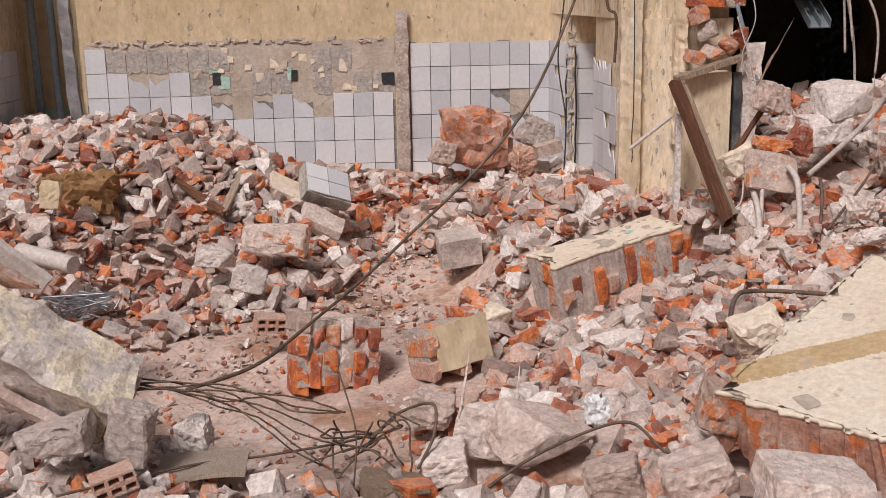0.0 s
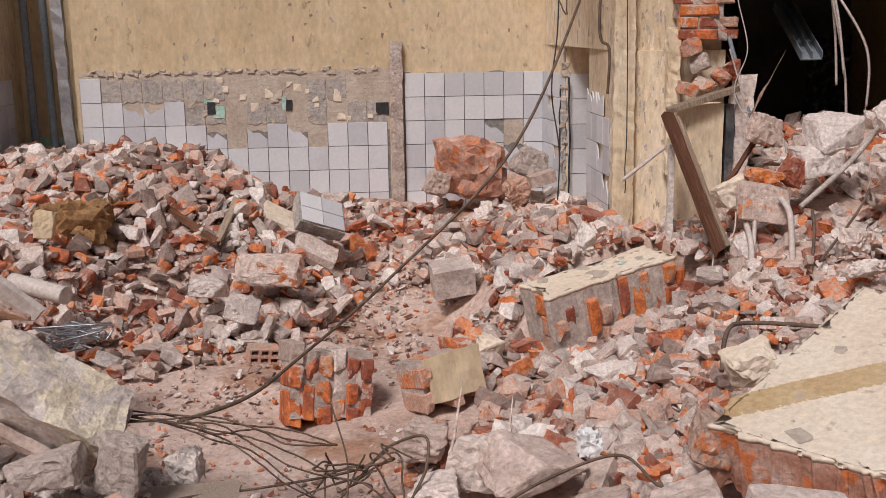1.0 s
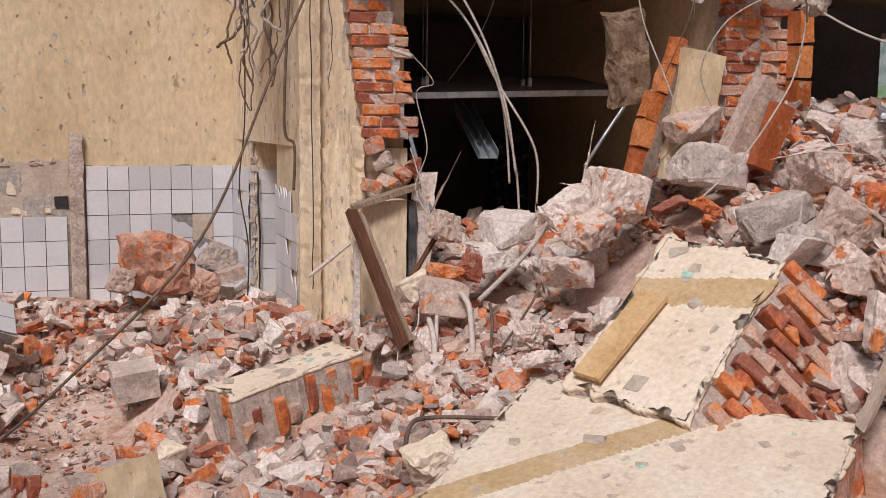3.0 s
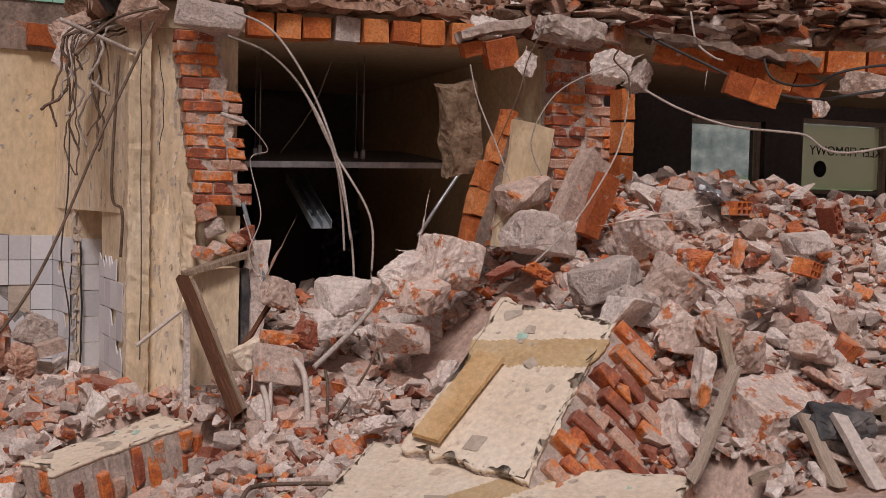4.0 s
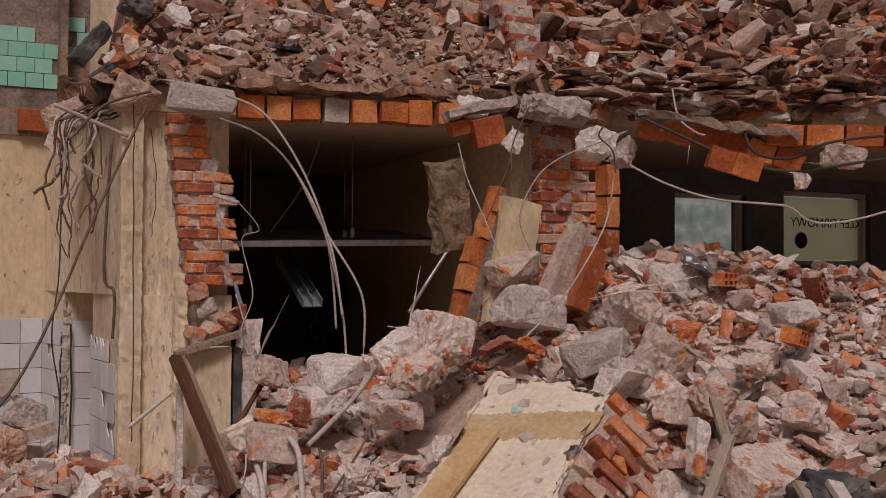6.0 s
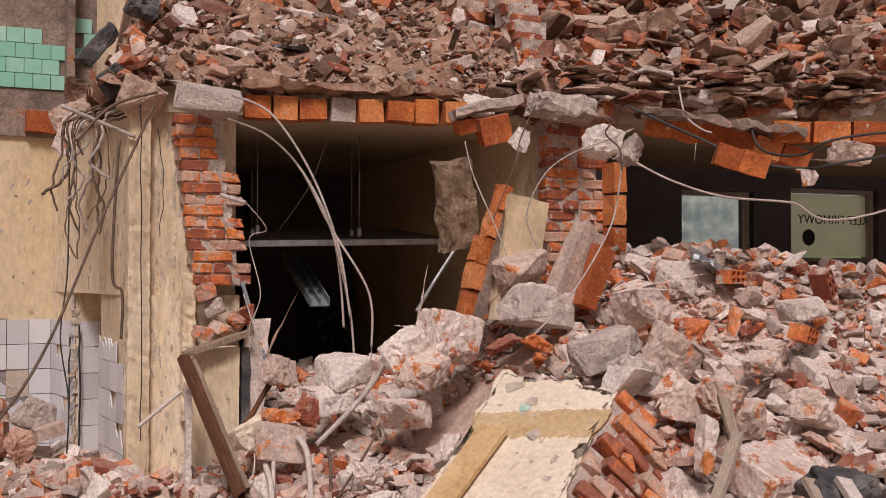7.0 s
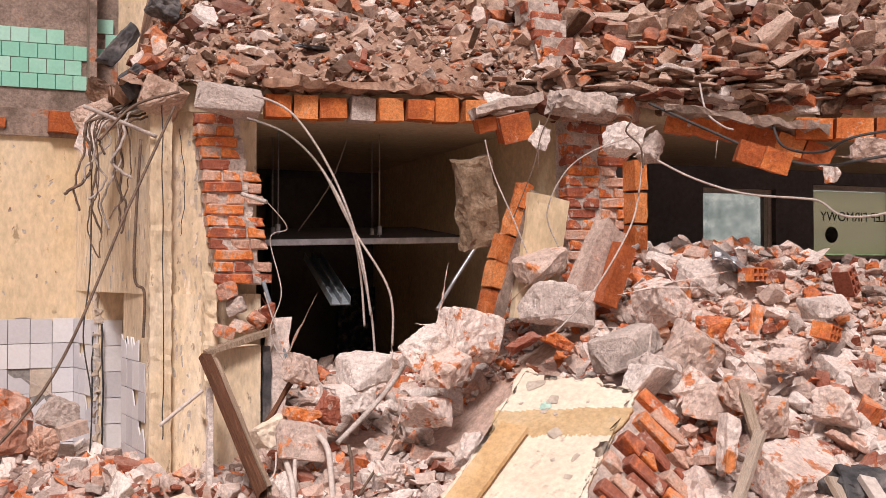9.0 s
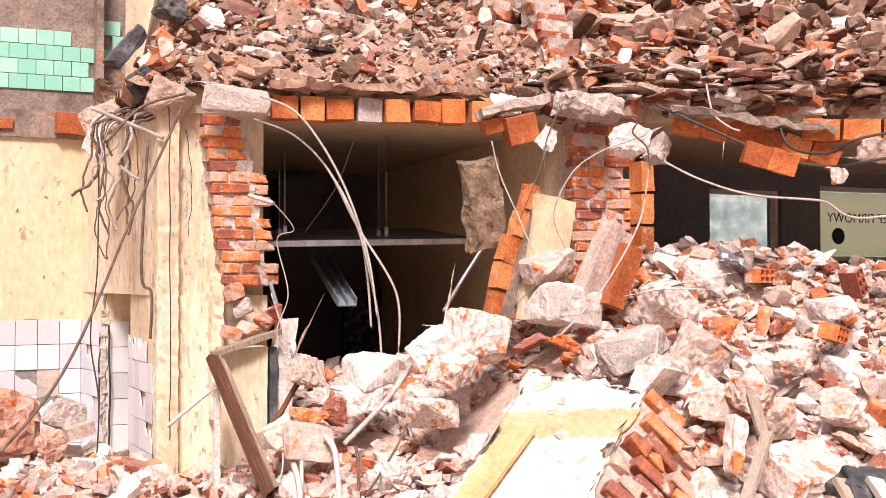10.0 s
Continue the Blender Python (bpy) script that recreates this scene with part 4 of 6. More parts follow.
def tile_field(parent, origin, u, n, cols, top, rows, pitch, ph, mesh, gone=(), broken=(), rng=RNG):
    u, n = Vector(u).normalized(), Vector(n).normalized()
    for c in range(cols):
        for r in range(rows):
            if (c, r) in gone:
                continue
            p = Vector(origin) + u * (pitch * (c + 0.5 + (0.5 if mesh == GTILE and r % 2 else 0))) + n * (0.010 + rng.uniform(0, 0.002))
            ob = new("tile", mesh if (c, r) not in broken else rng.choice(TILEB))
            ob.parent = parent
            ob.matrix_local = basis((p.x, p.y, top - ph * (r + 0.5)), u, -n, (0, 0, 1)) @ Matrix.Diagonal((pitch / 0.163 if mesh == TILE else 1, 1, 1, 1))


def backing(name, s0, s1, z0, z1, material, label, off, seed, origin=W1A, u=W1U, n=W1N):
    """A thin coat of adhesive or render with a ragged outline."""
    rng = random.Random(seed)
    bm = bmesh.new()
    k = max(4, int((s1 - s0) / 0.05))
    top = [(s0 + (s1 - s0) * i / k, z1 + rng.uniform(-0.006, 0.03)) for i in range(k + 1)]
    bot = [(s0 + (s1 - s0) * i / k, z0 + rng.uniform(-0.03, 0.01)) for i in range(k + 1)]
    lo, hi = ([bm.verts.new(Vector(origin) + Vector(u) * s + Vector(n) * off + Vector((0, 0, z))) for s, z in row] for row in (bot, top))
    for i in range(k):
        bm.faces.new((lo[i], lo[i + 1], hi[i + 1], hi[i]))
    ex = bmesh.ops.extrude_face_region(bm, geom=bm.faces[:])
    for e in ex["geom"]:
        if isinstance(e, bmesh.types.BMVert):
            e.co -= Vector(n) * (off - 0.0005)
    bmesh.ops.recalc_face_normals(bm, faces=bm.faces[:])
    return tagged(link_mesh(name, bm, material), label, "wall", kind="structure")


gone = {(c, 0) for c in range(1, 16)} | {(c, 1) for c in range(5, 16)} | {(7, 2), (11, 2)}
tile_field(wall_rear, on_w1(0.04, 0), W1U, W1N, 15, 1.66, 6, 0.168, 0.2, TILE, gone, {(2, 1), (6, 2), (8, 2), (10, 2), (3, 1)})
tile_field(wall_rear, on_w1(2.71, 0), W1U, W1N, 7, 1.66, 6, 0.168, 0.2, TILE, {(5, 2)}, {(5, 3), (4, 2), (3, 3)})
backing("tile_bed", 0.03, 2.58, 0.4, 1.26, M_GROUT, "grey tile adhesive between the tiles", 0.003, 1)
backing("tile_bed", 2.70, 3.89, 0.4, 1.64, M_GROUT, "grey tile adhesive between the tiles", 0.003, 2)
backing("bare_render", 0.03, 2.58, 1.20, 1.69, M_SCAR, "bare render where tiles were knocked off", 0.005, 3)
grow = random.Random(5)
for sx, zz in ((0.04 + 0.168 * 7, 1.26), (0.04 + 0.168 * 11, 1.26), (2.71 + 0.168 * 5, 1.26)):
    backing("adhesive_patch", sx, sx + 0.165, zz - 0.2, zz, M_SCAR, "bare render behind a missing tile", 0.0065, int(sx * 9))
for c in range(1, 15):
    for r in (0, 1):
        if (c, r) in gone and grow.random() < (0.95 if c < 7 else 0.45):
            backing("adhesive_patch", 0.045 + 0.168 * c, 0.045 + 0.168 * (c + 1) - 0.012, 1.66 - 0.2 * (r + 1) + 0.012, 1.655 - 0.2 * r - 0.035, M_GLUE, "square of grey tile adhesive on the wall", 0.011, 20 + c + 40 * r)
for k in range(26):
    s, z = grow.uniform(0.95, 2.5), grow.uniform(1.28, 1.62)
    w = grow.uniform(0.03, 0.09)
    bmx = hull((w, 0.02, w * grow.uniform(0.7, 1.4)), grow, 12, 0.6)
    ob = tagged(link_mesh("plaster_flake", bmx, grow.choice((M_CREAM, M_SCAR, M_CREAM))), "pale flake of old plaster on the bare render", "plaster")
    ob.matrix_world = basis(on_w1(s, z, 0.008), W1U, -W1N, (0, 0, 1))
# black boxes set on the render stand for the shade inside the holes
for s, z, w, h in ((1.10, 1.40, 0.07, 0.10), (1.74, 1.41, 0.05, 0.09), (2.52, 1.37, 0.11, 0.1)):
    ob = tagged(link_mesh("wall_hole", rough_box(w, 0.02, h, int(s * 10), 0.006, 0.03), M_BLACK), "black box on the wall for the shade in a hole", "hole", kind="structure")
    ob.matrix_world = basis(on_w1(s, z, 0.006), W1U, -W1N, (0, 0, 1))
for s, z, w, h in ((1.16, 1.37, 0.09, 0.1), (1.08, 1.455, 0.08, 0.03), (1.705, 1.43, 0.035, 0.11)):
    ob = tagged(link_mesh("mint_patch", rough_box(w, 0.016, h, int(s * 30), 0.007, 0.03), M_MINT), "mint green patch of older wall paint", "plaster", kind="structure")
    ob.matrix_world = basis(on_w1(s, z, 0.007), W1U, -W1N, (0, 0, 1))
rag = random.Random(77)
for k in range(60):
    s = rag.uniform(0.1, 2.55)
    ob = tagged(link_mesh("plaster_edge", hull((rag.uniform(0.04, 0.11), 0.03, rag.uniform(0.02, 0.05)), rag, 12, 0.6), M_SCAR), "crumbled plaster along the tile edge", "plaster", kind="structure")
    ob.matrix_world = basis(on_w1(s, 1.69 + rag.uniform(-0.01, 0.03), 0.006), W1U, -W1N, (0, 0, 1))
for k in range(170):
    s, z = rag.uniform(0.1, 3.8), rag.uniform(1.75, 3.05)
    ob = tagged(link_mesh("paint_chip", hull((rag.uniform(0.012, 0.035), 0.004, rag.uniform(0.02, 0.06)), rag, 10, 0.5), rag.choice((M_OCHRE, M_GLUE, M_RING))), "small chip in the yellow paint", "plaster", kind="structure")
    ob.matrix_world = basis(on_w1(s, z, 0.001), W1U, -W1N, (0, 0, 1)) @ pose(0, 0, 0, 0, rag.uniform(-50, 50), 0)
rough_thing("partition_scar", "broken mortar strip of a removed partition", tuple(on_w1(2.64, 1.2, 0.02)), (0.10, 0.09, 1.45), (0, 0, 4), M_MORTAR, 15, 0.014, 0.045, "wall", "structure", 14)
# tiles on the stepped cross wall
ua = Vector((0.12, -0.58, 0)).normalized()
tile_field(wall_cross, (0.94, 9.67, 0), ua, (-0.979, -0.203, 0), 4, 1.66, 6, 0.147, 0.2, TILE, (), {(1, 1), (2, 3)})
tile_field(wall_cross, (1.07, 9.085, 0), (1, 0, 0), (0, -1, 0), 2, 1.66, 6, 0.163, 0.2, TILE)
tile_field(wall_cross, (1.147, 8.40, 0), (0.098, -0.995, 0), (-0.995, -0.098, 0), 4, 1.62, 5, 0.163, 0.2, TILE, {(3, 0)}, {(0, 0), (1, 0), (2, 0), (2, 2), (3, 3)})
for z in np.arange(0.7, 1.9, 0.06):
    ob = tagged(link_mesh("broken_arris", hull((0.06, 0.06, 0.09), rag, 12, 0.6), M_SCAR if rag.random() < 0.6 else M_GLUE), "crumbled corner of the niche", "plaster", kind="structure")
    ob.matrix_world = pose(1.055 + rag.uniform(-0.012, 0.012), 9.11, float(z), rag.uniform(0, 90), 0, rag.uniform(0, 90))
# green tiles upstairs
tile_field(wall_upper, (-0.7, 10.3, 0), (1, 0, 0), (0, -1, 0), 12, 4.13, 4, 0.145, 0.13, GTILE, {(11, 0)})
tile_field(wall_upper, (1.16, 10.28, 0), (1, 0, 0), (0, -1, 0), 1, 4.25, 3, 0.145, 0.13, GTILE)
wall("upper_reveal", [(1.08, 10.05), (1.14, 10.05), (1.14, 10.3), (1.08, 10.3)], 3.34, 5.5, M_RING, "bare grey reveal beside the green tiles")
rough_thing("clay_infill", "orange clay block in the ring beam", tuple(on_w1(3.78, 3.24, 0.05)), (0.22, 0.1, 0.17), (0, 0, 4), M_CLAY, 44, 0.012, 0.05, "block", "structure")
rough_thing("clay_infill", "orange clay patch in the ring beam", tuple(on_w1(3.25, 3.22, 0.01)), (0.2, 0.08, 0.08), (0, 0, 4), M_CLAY, 45, 0.012, 0.05, "block", "structure")

# ---- edge of the upper slab ----
for k in range(8):
    x = 2.02 + 0.188 * k
    rough_thing("hollow_clay_block", "orange hollow clay block in the slab edge", (x + 0.012 * math.sin(k * 3), edge_y(x) + 0.03 + 0.025 * math.sin(k * 7), 3.14), (0.172 + 0.014 * math.sin(k * 4), 0.16, 0.15 + 0.015 * math.sin(k * 2.3)), (0, 2.5 * math.sin(k * 9), -8 + 4 * math.sin(k * 5)), M_CLAY if k != 3 else M_CONC, 60 + k, 0.006, 0.06, "block", "structure")
lump("concrete_lump", "rounded grey concrete lump at the slab corner", (1.659, 7.351, 3.145), (0.46, 0.3, 0.2), (0, 3, -6), M_CONC, 61, 0.02, boxy=0.85)
rough_thing("slab_topping", "thin concrete screed along the slab edge", (2.75, 7.30, 3.285), (1.7, 0.22, 0.05), (0, 0, -8), M_EARTH, 62, 0.05, 0.04, "slab", "structure")
rough_thing("slab_piece", "slab piece with concrete topping hanging at the pier", (3.241, 6.467, 3.086), (0.44, 0.22, 0.055), (0, -14, -10), M_MORTAR, 63, 0.035, 0.04)
rough_thing("hollow_clay_block", "tilted orange clay block hanging under the slab", (3.266, 6.399, 2.941), (0.19, 0.16, 0.17), (10, -14, -14), M_CLAY, 64, 0.006, 0.06, "block")
rough_thing("hollow_clay_block", "orange clay block under the slab piece", (3.128, 6.523, 2.971), (0.12, 0.16, 0.09), (10, -14, -14), M_CLAY, 65, 0.008, 0.06, "block")
lump("concrete_lump", "small concrete lump hanging on a wire", (3.384, 6.280, 2.855), (0.11, 0.1, 0.17), (0, 8, 20), M_CONC, 66, 0.02, cuts=2)
rough_thing("pier_cap", "grey mortar cap on the brick pier", (3.945, 6.709, 3.159), (0.42, 0.28, 0.15), (0, 6, -10), M_MORTAR, 67, 0.05, 0.04, "masonry", "structure")
lump("concrete_lump", "grey concrete lump hanging on rods at the pier", (3.998, 6.265, 2.881), (0.22, 0.2, 0.22), (0, 20, 0), M_CONC, 68, 0.03)
lump("concrete_lump", "grey concrete lump hanging on rods at the pier", (4.133, 6.177, 2.834), (0.16, 0.16, 0.2), (0, 30, 30), M_CONC, 69, 0.03)
for k in range(3):
    rough_thing("hollow_clay_block", "upright orange clay block beside the pier", (4.46, 6.84, 2.25 + 0.23 * k), (0.1, 0.16, 0.21), (0, 3 - 3 * k, 0), M_CLAY, 70 + k, 0.008, 0.06, "block")
for k in range(6):
    q = (4.266, 6.024, 2.968)
    rough_thing("hollow_clay_block", "orange clay block in the sagging slab edge", (q[0] + 0.145 * k, q[1] - 0.085 * k, q[2] - 0.022 * k - 0.004 * k * k), (0.17, 0.16, 0.12), (0, 12 + 2 * k, -30), M_CLAY, 80 + k, 0.012, 0.05, "block")
rough_thing("slab_piece", "concrete topping of the sagging slab edge", (4.555, 5.744, 2.975), (1.0, 0.22, 0.05), (0, 9, -31), M_RING, 86, 0.045, 0.05)
for px_, s_ in (((4.392, 5.490, 2.730), 0.16), ((4.472, 5.359, 2.677), 0.16)):
    rough_thing("hollow_clay_block", "broken clay block hanging below the slab", px_, (s_, 0.14, 0.13), (5, 18, -30), M_CLAY, int(s_ * 100) + int(px_[0] * 10), 0.01, 0.05, "block")
for k in range(5):
    q = (4.928, 5.560, 2.910)
    rough_thing("hollow_clay_block", "orange clay block in the slab edge over the shop", (q[0] + 0.2 * k, q[1] - 0.13 * k, q[2] - 0.005 * k), (0.22, 0.16, 0.13), (0, 2, -32), M_CLAY, 95 + k, 0.006, 0.06, "block", "structure")
lump("concrete_lump", "concrete lump hanging over the shop window", (4.840, 4.957, 2.718), (0.22, 0.2, 0.12), (0, 10, 0), M_PALE, 101, 0.03)
lump("brick_fragment", "brick fragment hanging on a cable", (4.672, 5.117, 2.584), (0.09, 0.08, 0.1), (0, 5, 10), M_PALE, 102, 0.02, cuts=2)

# ---- fallen slabs and leaning pieces at the pier ----
rough_thing("fallen_slab", "rough brown slab standing on end by the opening", (3.093, 6.595, 2.468), (0.25, 0.1, 0.58), (0, -9, 10), M_TAN, 110, 0.032, 0.03)
rough_thing("yellow_slab", "yellow plastered wall panel leaning on the pier", (3.45, 6.40, 2.112), (0.30, 0.06, 0.80), (0, 9, 5), M_YELLOW, 111, 0.008, 0.06)
for k in range(5):
    q = (3.359, 6.463, 2.510)
    rough_thing("hollow_clay_block", "orange hollow block of a broken slab strip", (q[0] - 0.055 * k, q[1] + 0.01 * k, q[2] - 0.17 * k), ((0.07, 0.09, 0.15, 0.13, 0.08)[k], 0.12, 0.172), (2 * (k % 3), 17, 8), M_CLAY, 112 + k, 0.014, 0.05, "block")
rough_thing("concrete_rib", "grey concrete rib of the broken slab strip", (3.27, 6.45, 2.08), (0.05, 0.12, 0.95), (0, 17, 0), M_RING, 118, 0.014, 0.05)
rough_thing("fallen_slab", "concrete topping with orange clay block leaning on the heap", (3.677, 6.112, 2.074), (0.18, 0.12, 0.55), (0, 30, 10), M_STONE, 119, 0.018, 0.05)
rough_thing("hollow_clay_block", "orange clay block beside the leaning slab", (3.762, 6.001, 2.003), (0.12, 0.1, 0.4), (0, 22, 5), M_CLAY, 120, 0.012, 0.05, "block")
lump("boulder", "pale grey boulder of concrete on the heap", (3.425, 6.143, 1.830), (0.44, 0.3, 0.29), (0, 5, 10), M_CONC, 121, 0.03)
lump("boulder", "flat beige boulder leaning over the pale one", (3.397, 6.273, 2.057), (0.34, 0.24, 0.18), (0, -14, 20), M_PALE, 122, 0.03)
lump("brick_block", "large chunk of mortared brick at the opening", (2.95, 6.396, 1.637), (0.35, 0.3, 0.31), (0, 12, 10), M_CHUNK, 123, 0.03, boxy=0.9)
lump("boulder", "pale stone block at the edge of the opening", (2.346, 6.633, 1.430), (0.29, 0.26, 0.2), (10, -8, 20), M_CONC, 124, 0.02)
lump("boulder", "broken pale masonry block on the slope", (2.611, 6.317, 1.575), (0.31, 0.23, 0.17), (10, -26, 0), M_PALE, 125, 0.03)
lump("boulder", "broken pale masonry block on the slope", (2.695, 6.172, 1.453), (0.28, 0.24, 0.15), (10, -20, 30), M_CHUNK, 126, 0.03)
lump("boulder", "grey concrete slab piece lying on the heap", (3.413, 5.334, 1.626), (0.40, 0.28, 0.2), (0, -22, 10), M_CONC, 127, 0.025)
lump("boulder", "pale angular block on the heap", (3.617, 5.074, 1.596), (0.3, 0.3, 0.3), (20, 30, 10), M_PALE, 128, 0.03)
lump("boulder", "grey angular concrete block behind the slab", (3.291, 4.936, 1.456), (0.27, 0.24, 0.2), (0, 12, 20), M_CONC, 129, 0.025)
lump("boulder", "pinkish mortar block with brick face on the heap", (3.919, 5.718, 1.834), (0.32, 0.26, 0.3), (0, -14, 10), M_CHUNK, 130, 0.03)
lump("boulder", "grey concrete boulder on the crest", (4.373, 5.884, 1.967), (0.36, 0.3, 0.25), (0, 15, 0), M_CONC, 131, 0.03)
lump("boulder", "long pale concrete piece on the heap", (4.568, 5.077, 1.826), (0.31, 0.2, 0.13), (0, -6, 10), M_CONC, 132, 0.02)
lump("boulder", "dusty masonry block with orange break", (3.612, 4.577, 1.419), (0.22, 0.2, 0.17), (20, 10, 30), M_CHUNK, 133, 0.03)
lump("boulder", "dusty masonry block with orange break", (3.509, 4.782, 1.389), (0.25, 0.22, 0.2), (30, 20, 30), M_CHUNK, 134, 0.03)
lump("boulder", "broken block of dusty masonry", (4.027, 4.753, 1.561), (0.2, 0.18, 0.12), (0, -25, 30), M_PALE, 135, 0.03)
lump("brick_block", "slab of mortared bricks lying on the slope", (3.661, 4.244, 1.064), (0.46, 0.34, 0.22), (24, 0, 10), M_CHUNK, 136, 0.03, boxy=0.92)
lump("boulder", "dusty boulder half buried in earth", (2.575, 6.188, 1.198), (0.3, 0.25, 0.18), (0, 0, 10), M_CHUNK, 137, 0.03)
lump("boulder", "broken masonry block beside the stub wall", (2.004, 6.810, 1.424), (0.22, 0.2, 0.19), (0, 12, 10), M_PALE, 138, 0.03)
lump("boulder", "pale mortar block beside the stub wall", (2.270, 6.622, 1.262), (0.3, 0.24, 0.2), (0, -10, 10), M_CONC, 139, 0.03)
lump("plaster_chunk", "curved brown plaster shell on the slope", (1.888, 6.427, 1.032), (0.32, 0.12, 0.24), (-20, 12, 10), M_PALE, 140, 0.02)
lump("plaster_chunk", "white plaster chunk beside the stub wall", (1.761, 6.669, 1.071), (0.22, 0.16, 0.18), (0, -20, 10), M_CREAM, 141, 0.02)
board = rough_thing("ochre_board", "ochre painted board lying along the slab", (0, 0, 0), (0.6, 0.16, 0.025), (0, 0, 0), M_BOARD, 142, 0.003, 0.06, "board")
slope, face_up = Vector((-0.84, -0.41, -0.66)), Vector((-0.47, -0.34, 0.81))
slope -= face_up * slope.dot(face_up) / face_up.length_squared
board.matrix_world = basis((2.40, 5.02, 1.075), slope, face_up.cross(slope), face_up)

# ---- large pieces on the floor of the tiled room ----
rough_thing("aerated_block", "grey grooved concrete block lying on the floor", (0.107, 7.399, 0.402), (0.28, 0.2, 0.2), (14, -7, 8), M_CONC, 150, 0.006, 0.05, "block")
lump("boulder", "large brick boulder before the tiled wall", (0.294, 9.095, 0.891), (0.66, 0.5, 0.52), (0, 6, 10), M_REDCORE, 151, 0.13, cuts=4, boxy=0.6)
lump("boulder", "grey masonry block beside the brick boulder", (0.746, 8.869, 0.980), (0.27, 0.25, 0.24), (0, 24, 10), M_CONC, 152, 0.03)
lump("boulder", "rounded grey stone by the brick boulder", (0.018, 8.900, 0.823), (0.18, 0.18, 0.2), (0, 20, 10), M_STONE, 153, 0.03)
lump("boulder", "broken brick lump near the wall corner", (0.630, 8.677, 0.786), (0.2, 0.2, 0.2), (30, 20, 10), M_BRICK, 154, 0.04)
rough_thing("pale_brick", "pale dusty brick near the wall corner", (0.815, 8.561, 0.896), (0.2, 0.12, 0.09), (0, -14, 12), M_STONE, 155, 0.005, 0.05, "brick")
frag = thing("tiled_fragment", "fallen wall fragment still faced with white tiles", "masonry", m=pose(*(-0.856, 8.155, 0.696), 38, 20, 24))
part("fragment_core", rough_box(0.36, 0.3, 0.1, 156, 0.01, 0.05), M_GLUE, frag, "grey mortar backing")
for i in range(2):
    for j in range(2):
        part("tile", box(0.165, 0.14, 0.01, 0.001, (-0.085 + 0.17 * i, -0.072 + 0.145 * j, 0.062)), M_TILE, frag)
rough_thing("cream_slab", "pale cream plaster slab in the rubble", (-1.113, 8.124, 0.689), (0.3, 0.22, 0.05), (30, 28, 20), M_CREAM, 157, 0.01, 0.05)
rough_thing("slab_piece", "pale plaster slab sloping in the rubble", (-0.854, 7.854, 0.512), (0.3, 0.2, 0.06), (24, 30, 10), M_STONE, 158, 0.015, 0.05)
lump("earth_clod", "ochre clod of earth and plaster in the heap", (-2.377, 7.324, 0.80), (0.46, 0.34, 0.32), (0, 6, 0), mat("ochre_earth", [(0.24, 0.13, 0.06), (0.36, 0.20, 0.09), (0.44, 0.27, 0.14)], 6, 0.95, 0.7, 40), 159, 0.14, cuts=4)
lump("plaster_chunk", "lime yellow plaster piece in the heap", (-2.451, 6.982, 0.882), (0.14, 0.08, 0.2), (0, 10, 0), M_YELLOW, 160, 0.02)
lump("boulder", "bluish grey stone on the foot of the heap", (-1.192, 6.695, 0.388), (0.21, 0.18, 0.15), (0, 10, 0), M_CONC, 161, 0.02)
lump("boulder", "pale grey stone in the heap", (-1.437, 6.953, 0.470), (0.25, 0.18, 0.12), (0, 8, 0), M_CONC, 162, 0.02)
lump("brick_block", "mortared brick chunk in the heap", (-1.078, 7.119, 0.536), (0.42, 0.2, 0.2), (0, 4, 0), M_CHUNK, 163, 0.03)


def brick_chunk(name, label, loc, rot, nx, nz, seed, cap=None):
    """A fallen chunk of brickwork, its courses standing on end."""
    rng = random.Random(seed)
    t = thing(name, label, "masonry", m=pose(*loc, *rot))
    w, h = nx * 0.076, nz * 0.125
    part("mortar_core", rough_box(w - 0.02, 0.25, h - 0.03, seed, 0.010, 0.03, 26), M_MORTAR, t, "grey mortar core")
    for i in range(nx):
        z = -h / 2 + (0 if i % 2 else -0.04)
        while z < h / 2 - 0.05:
            ln = rng.choice((0.12, 0.12, 0.2))
            bmx = worn_brick(0.066, 0.275 + rng.uniform(0, 0.04), ln - 0.008, seed + i * 7 + int(ln * 100), 0.012)
            ob = part("brick", bmx, M_BRICK if rng.random() < 0.75 else M_STONE, t)
            ob.matrix_local = pose(-w / 2 + 0.076 * (i + 0.5), rng.uniform(-0.02, 0.02), z + ln / 2, rng.gauss(0, 2), rng.gauss(0, 2), rng.gauss(0, 2))
            z += ln + 0.006
    if cap:
        cp = part("plaster_face", rough_box(w * 0.85, 0.03, h * 0.95, seed + 1, 0.012, 0.04), cap, t, "painted plaster coat")
        cp.matrix_local = pose(0.02, -0.145, 0, 0, 0, 0)
    return t


brick_chunk("brick_block", "fallen brick chunk with upright courses on the floor", (-0.597, 5.769, 0.217), (-12, 6, 18), 6, 3, 171)
brick_chunk("brick_block", "fallen brick chunk with yellow plaster face on the floor", (0.009, 5.750, 0.259), (-14, -6, 30), 5, 2, 172, M_YELLOW)
lump("plaster_chunk", "yellowish plastered lump beside the brick chunk", (0.303, 6.193, 0.271), (0.17, 0.16, 0.13), (0, 10, 0), M_CREAM, 173, 0.02)
lump("boulder", "large round-edged dusty boulder on the floor", (0.178, 4.747, 0.199), (0.31, 0.3, 0.28), (0, 10, 0), M_STONE, 174, 0.03)
lump("boulder", "flat angular boulder with a pale top", (0.404, 4.582, 0.208), (0.42, 0.3, 0.2), (10, 14, 20), M_STONE, 175, 0.03)
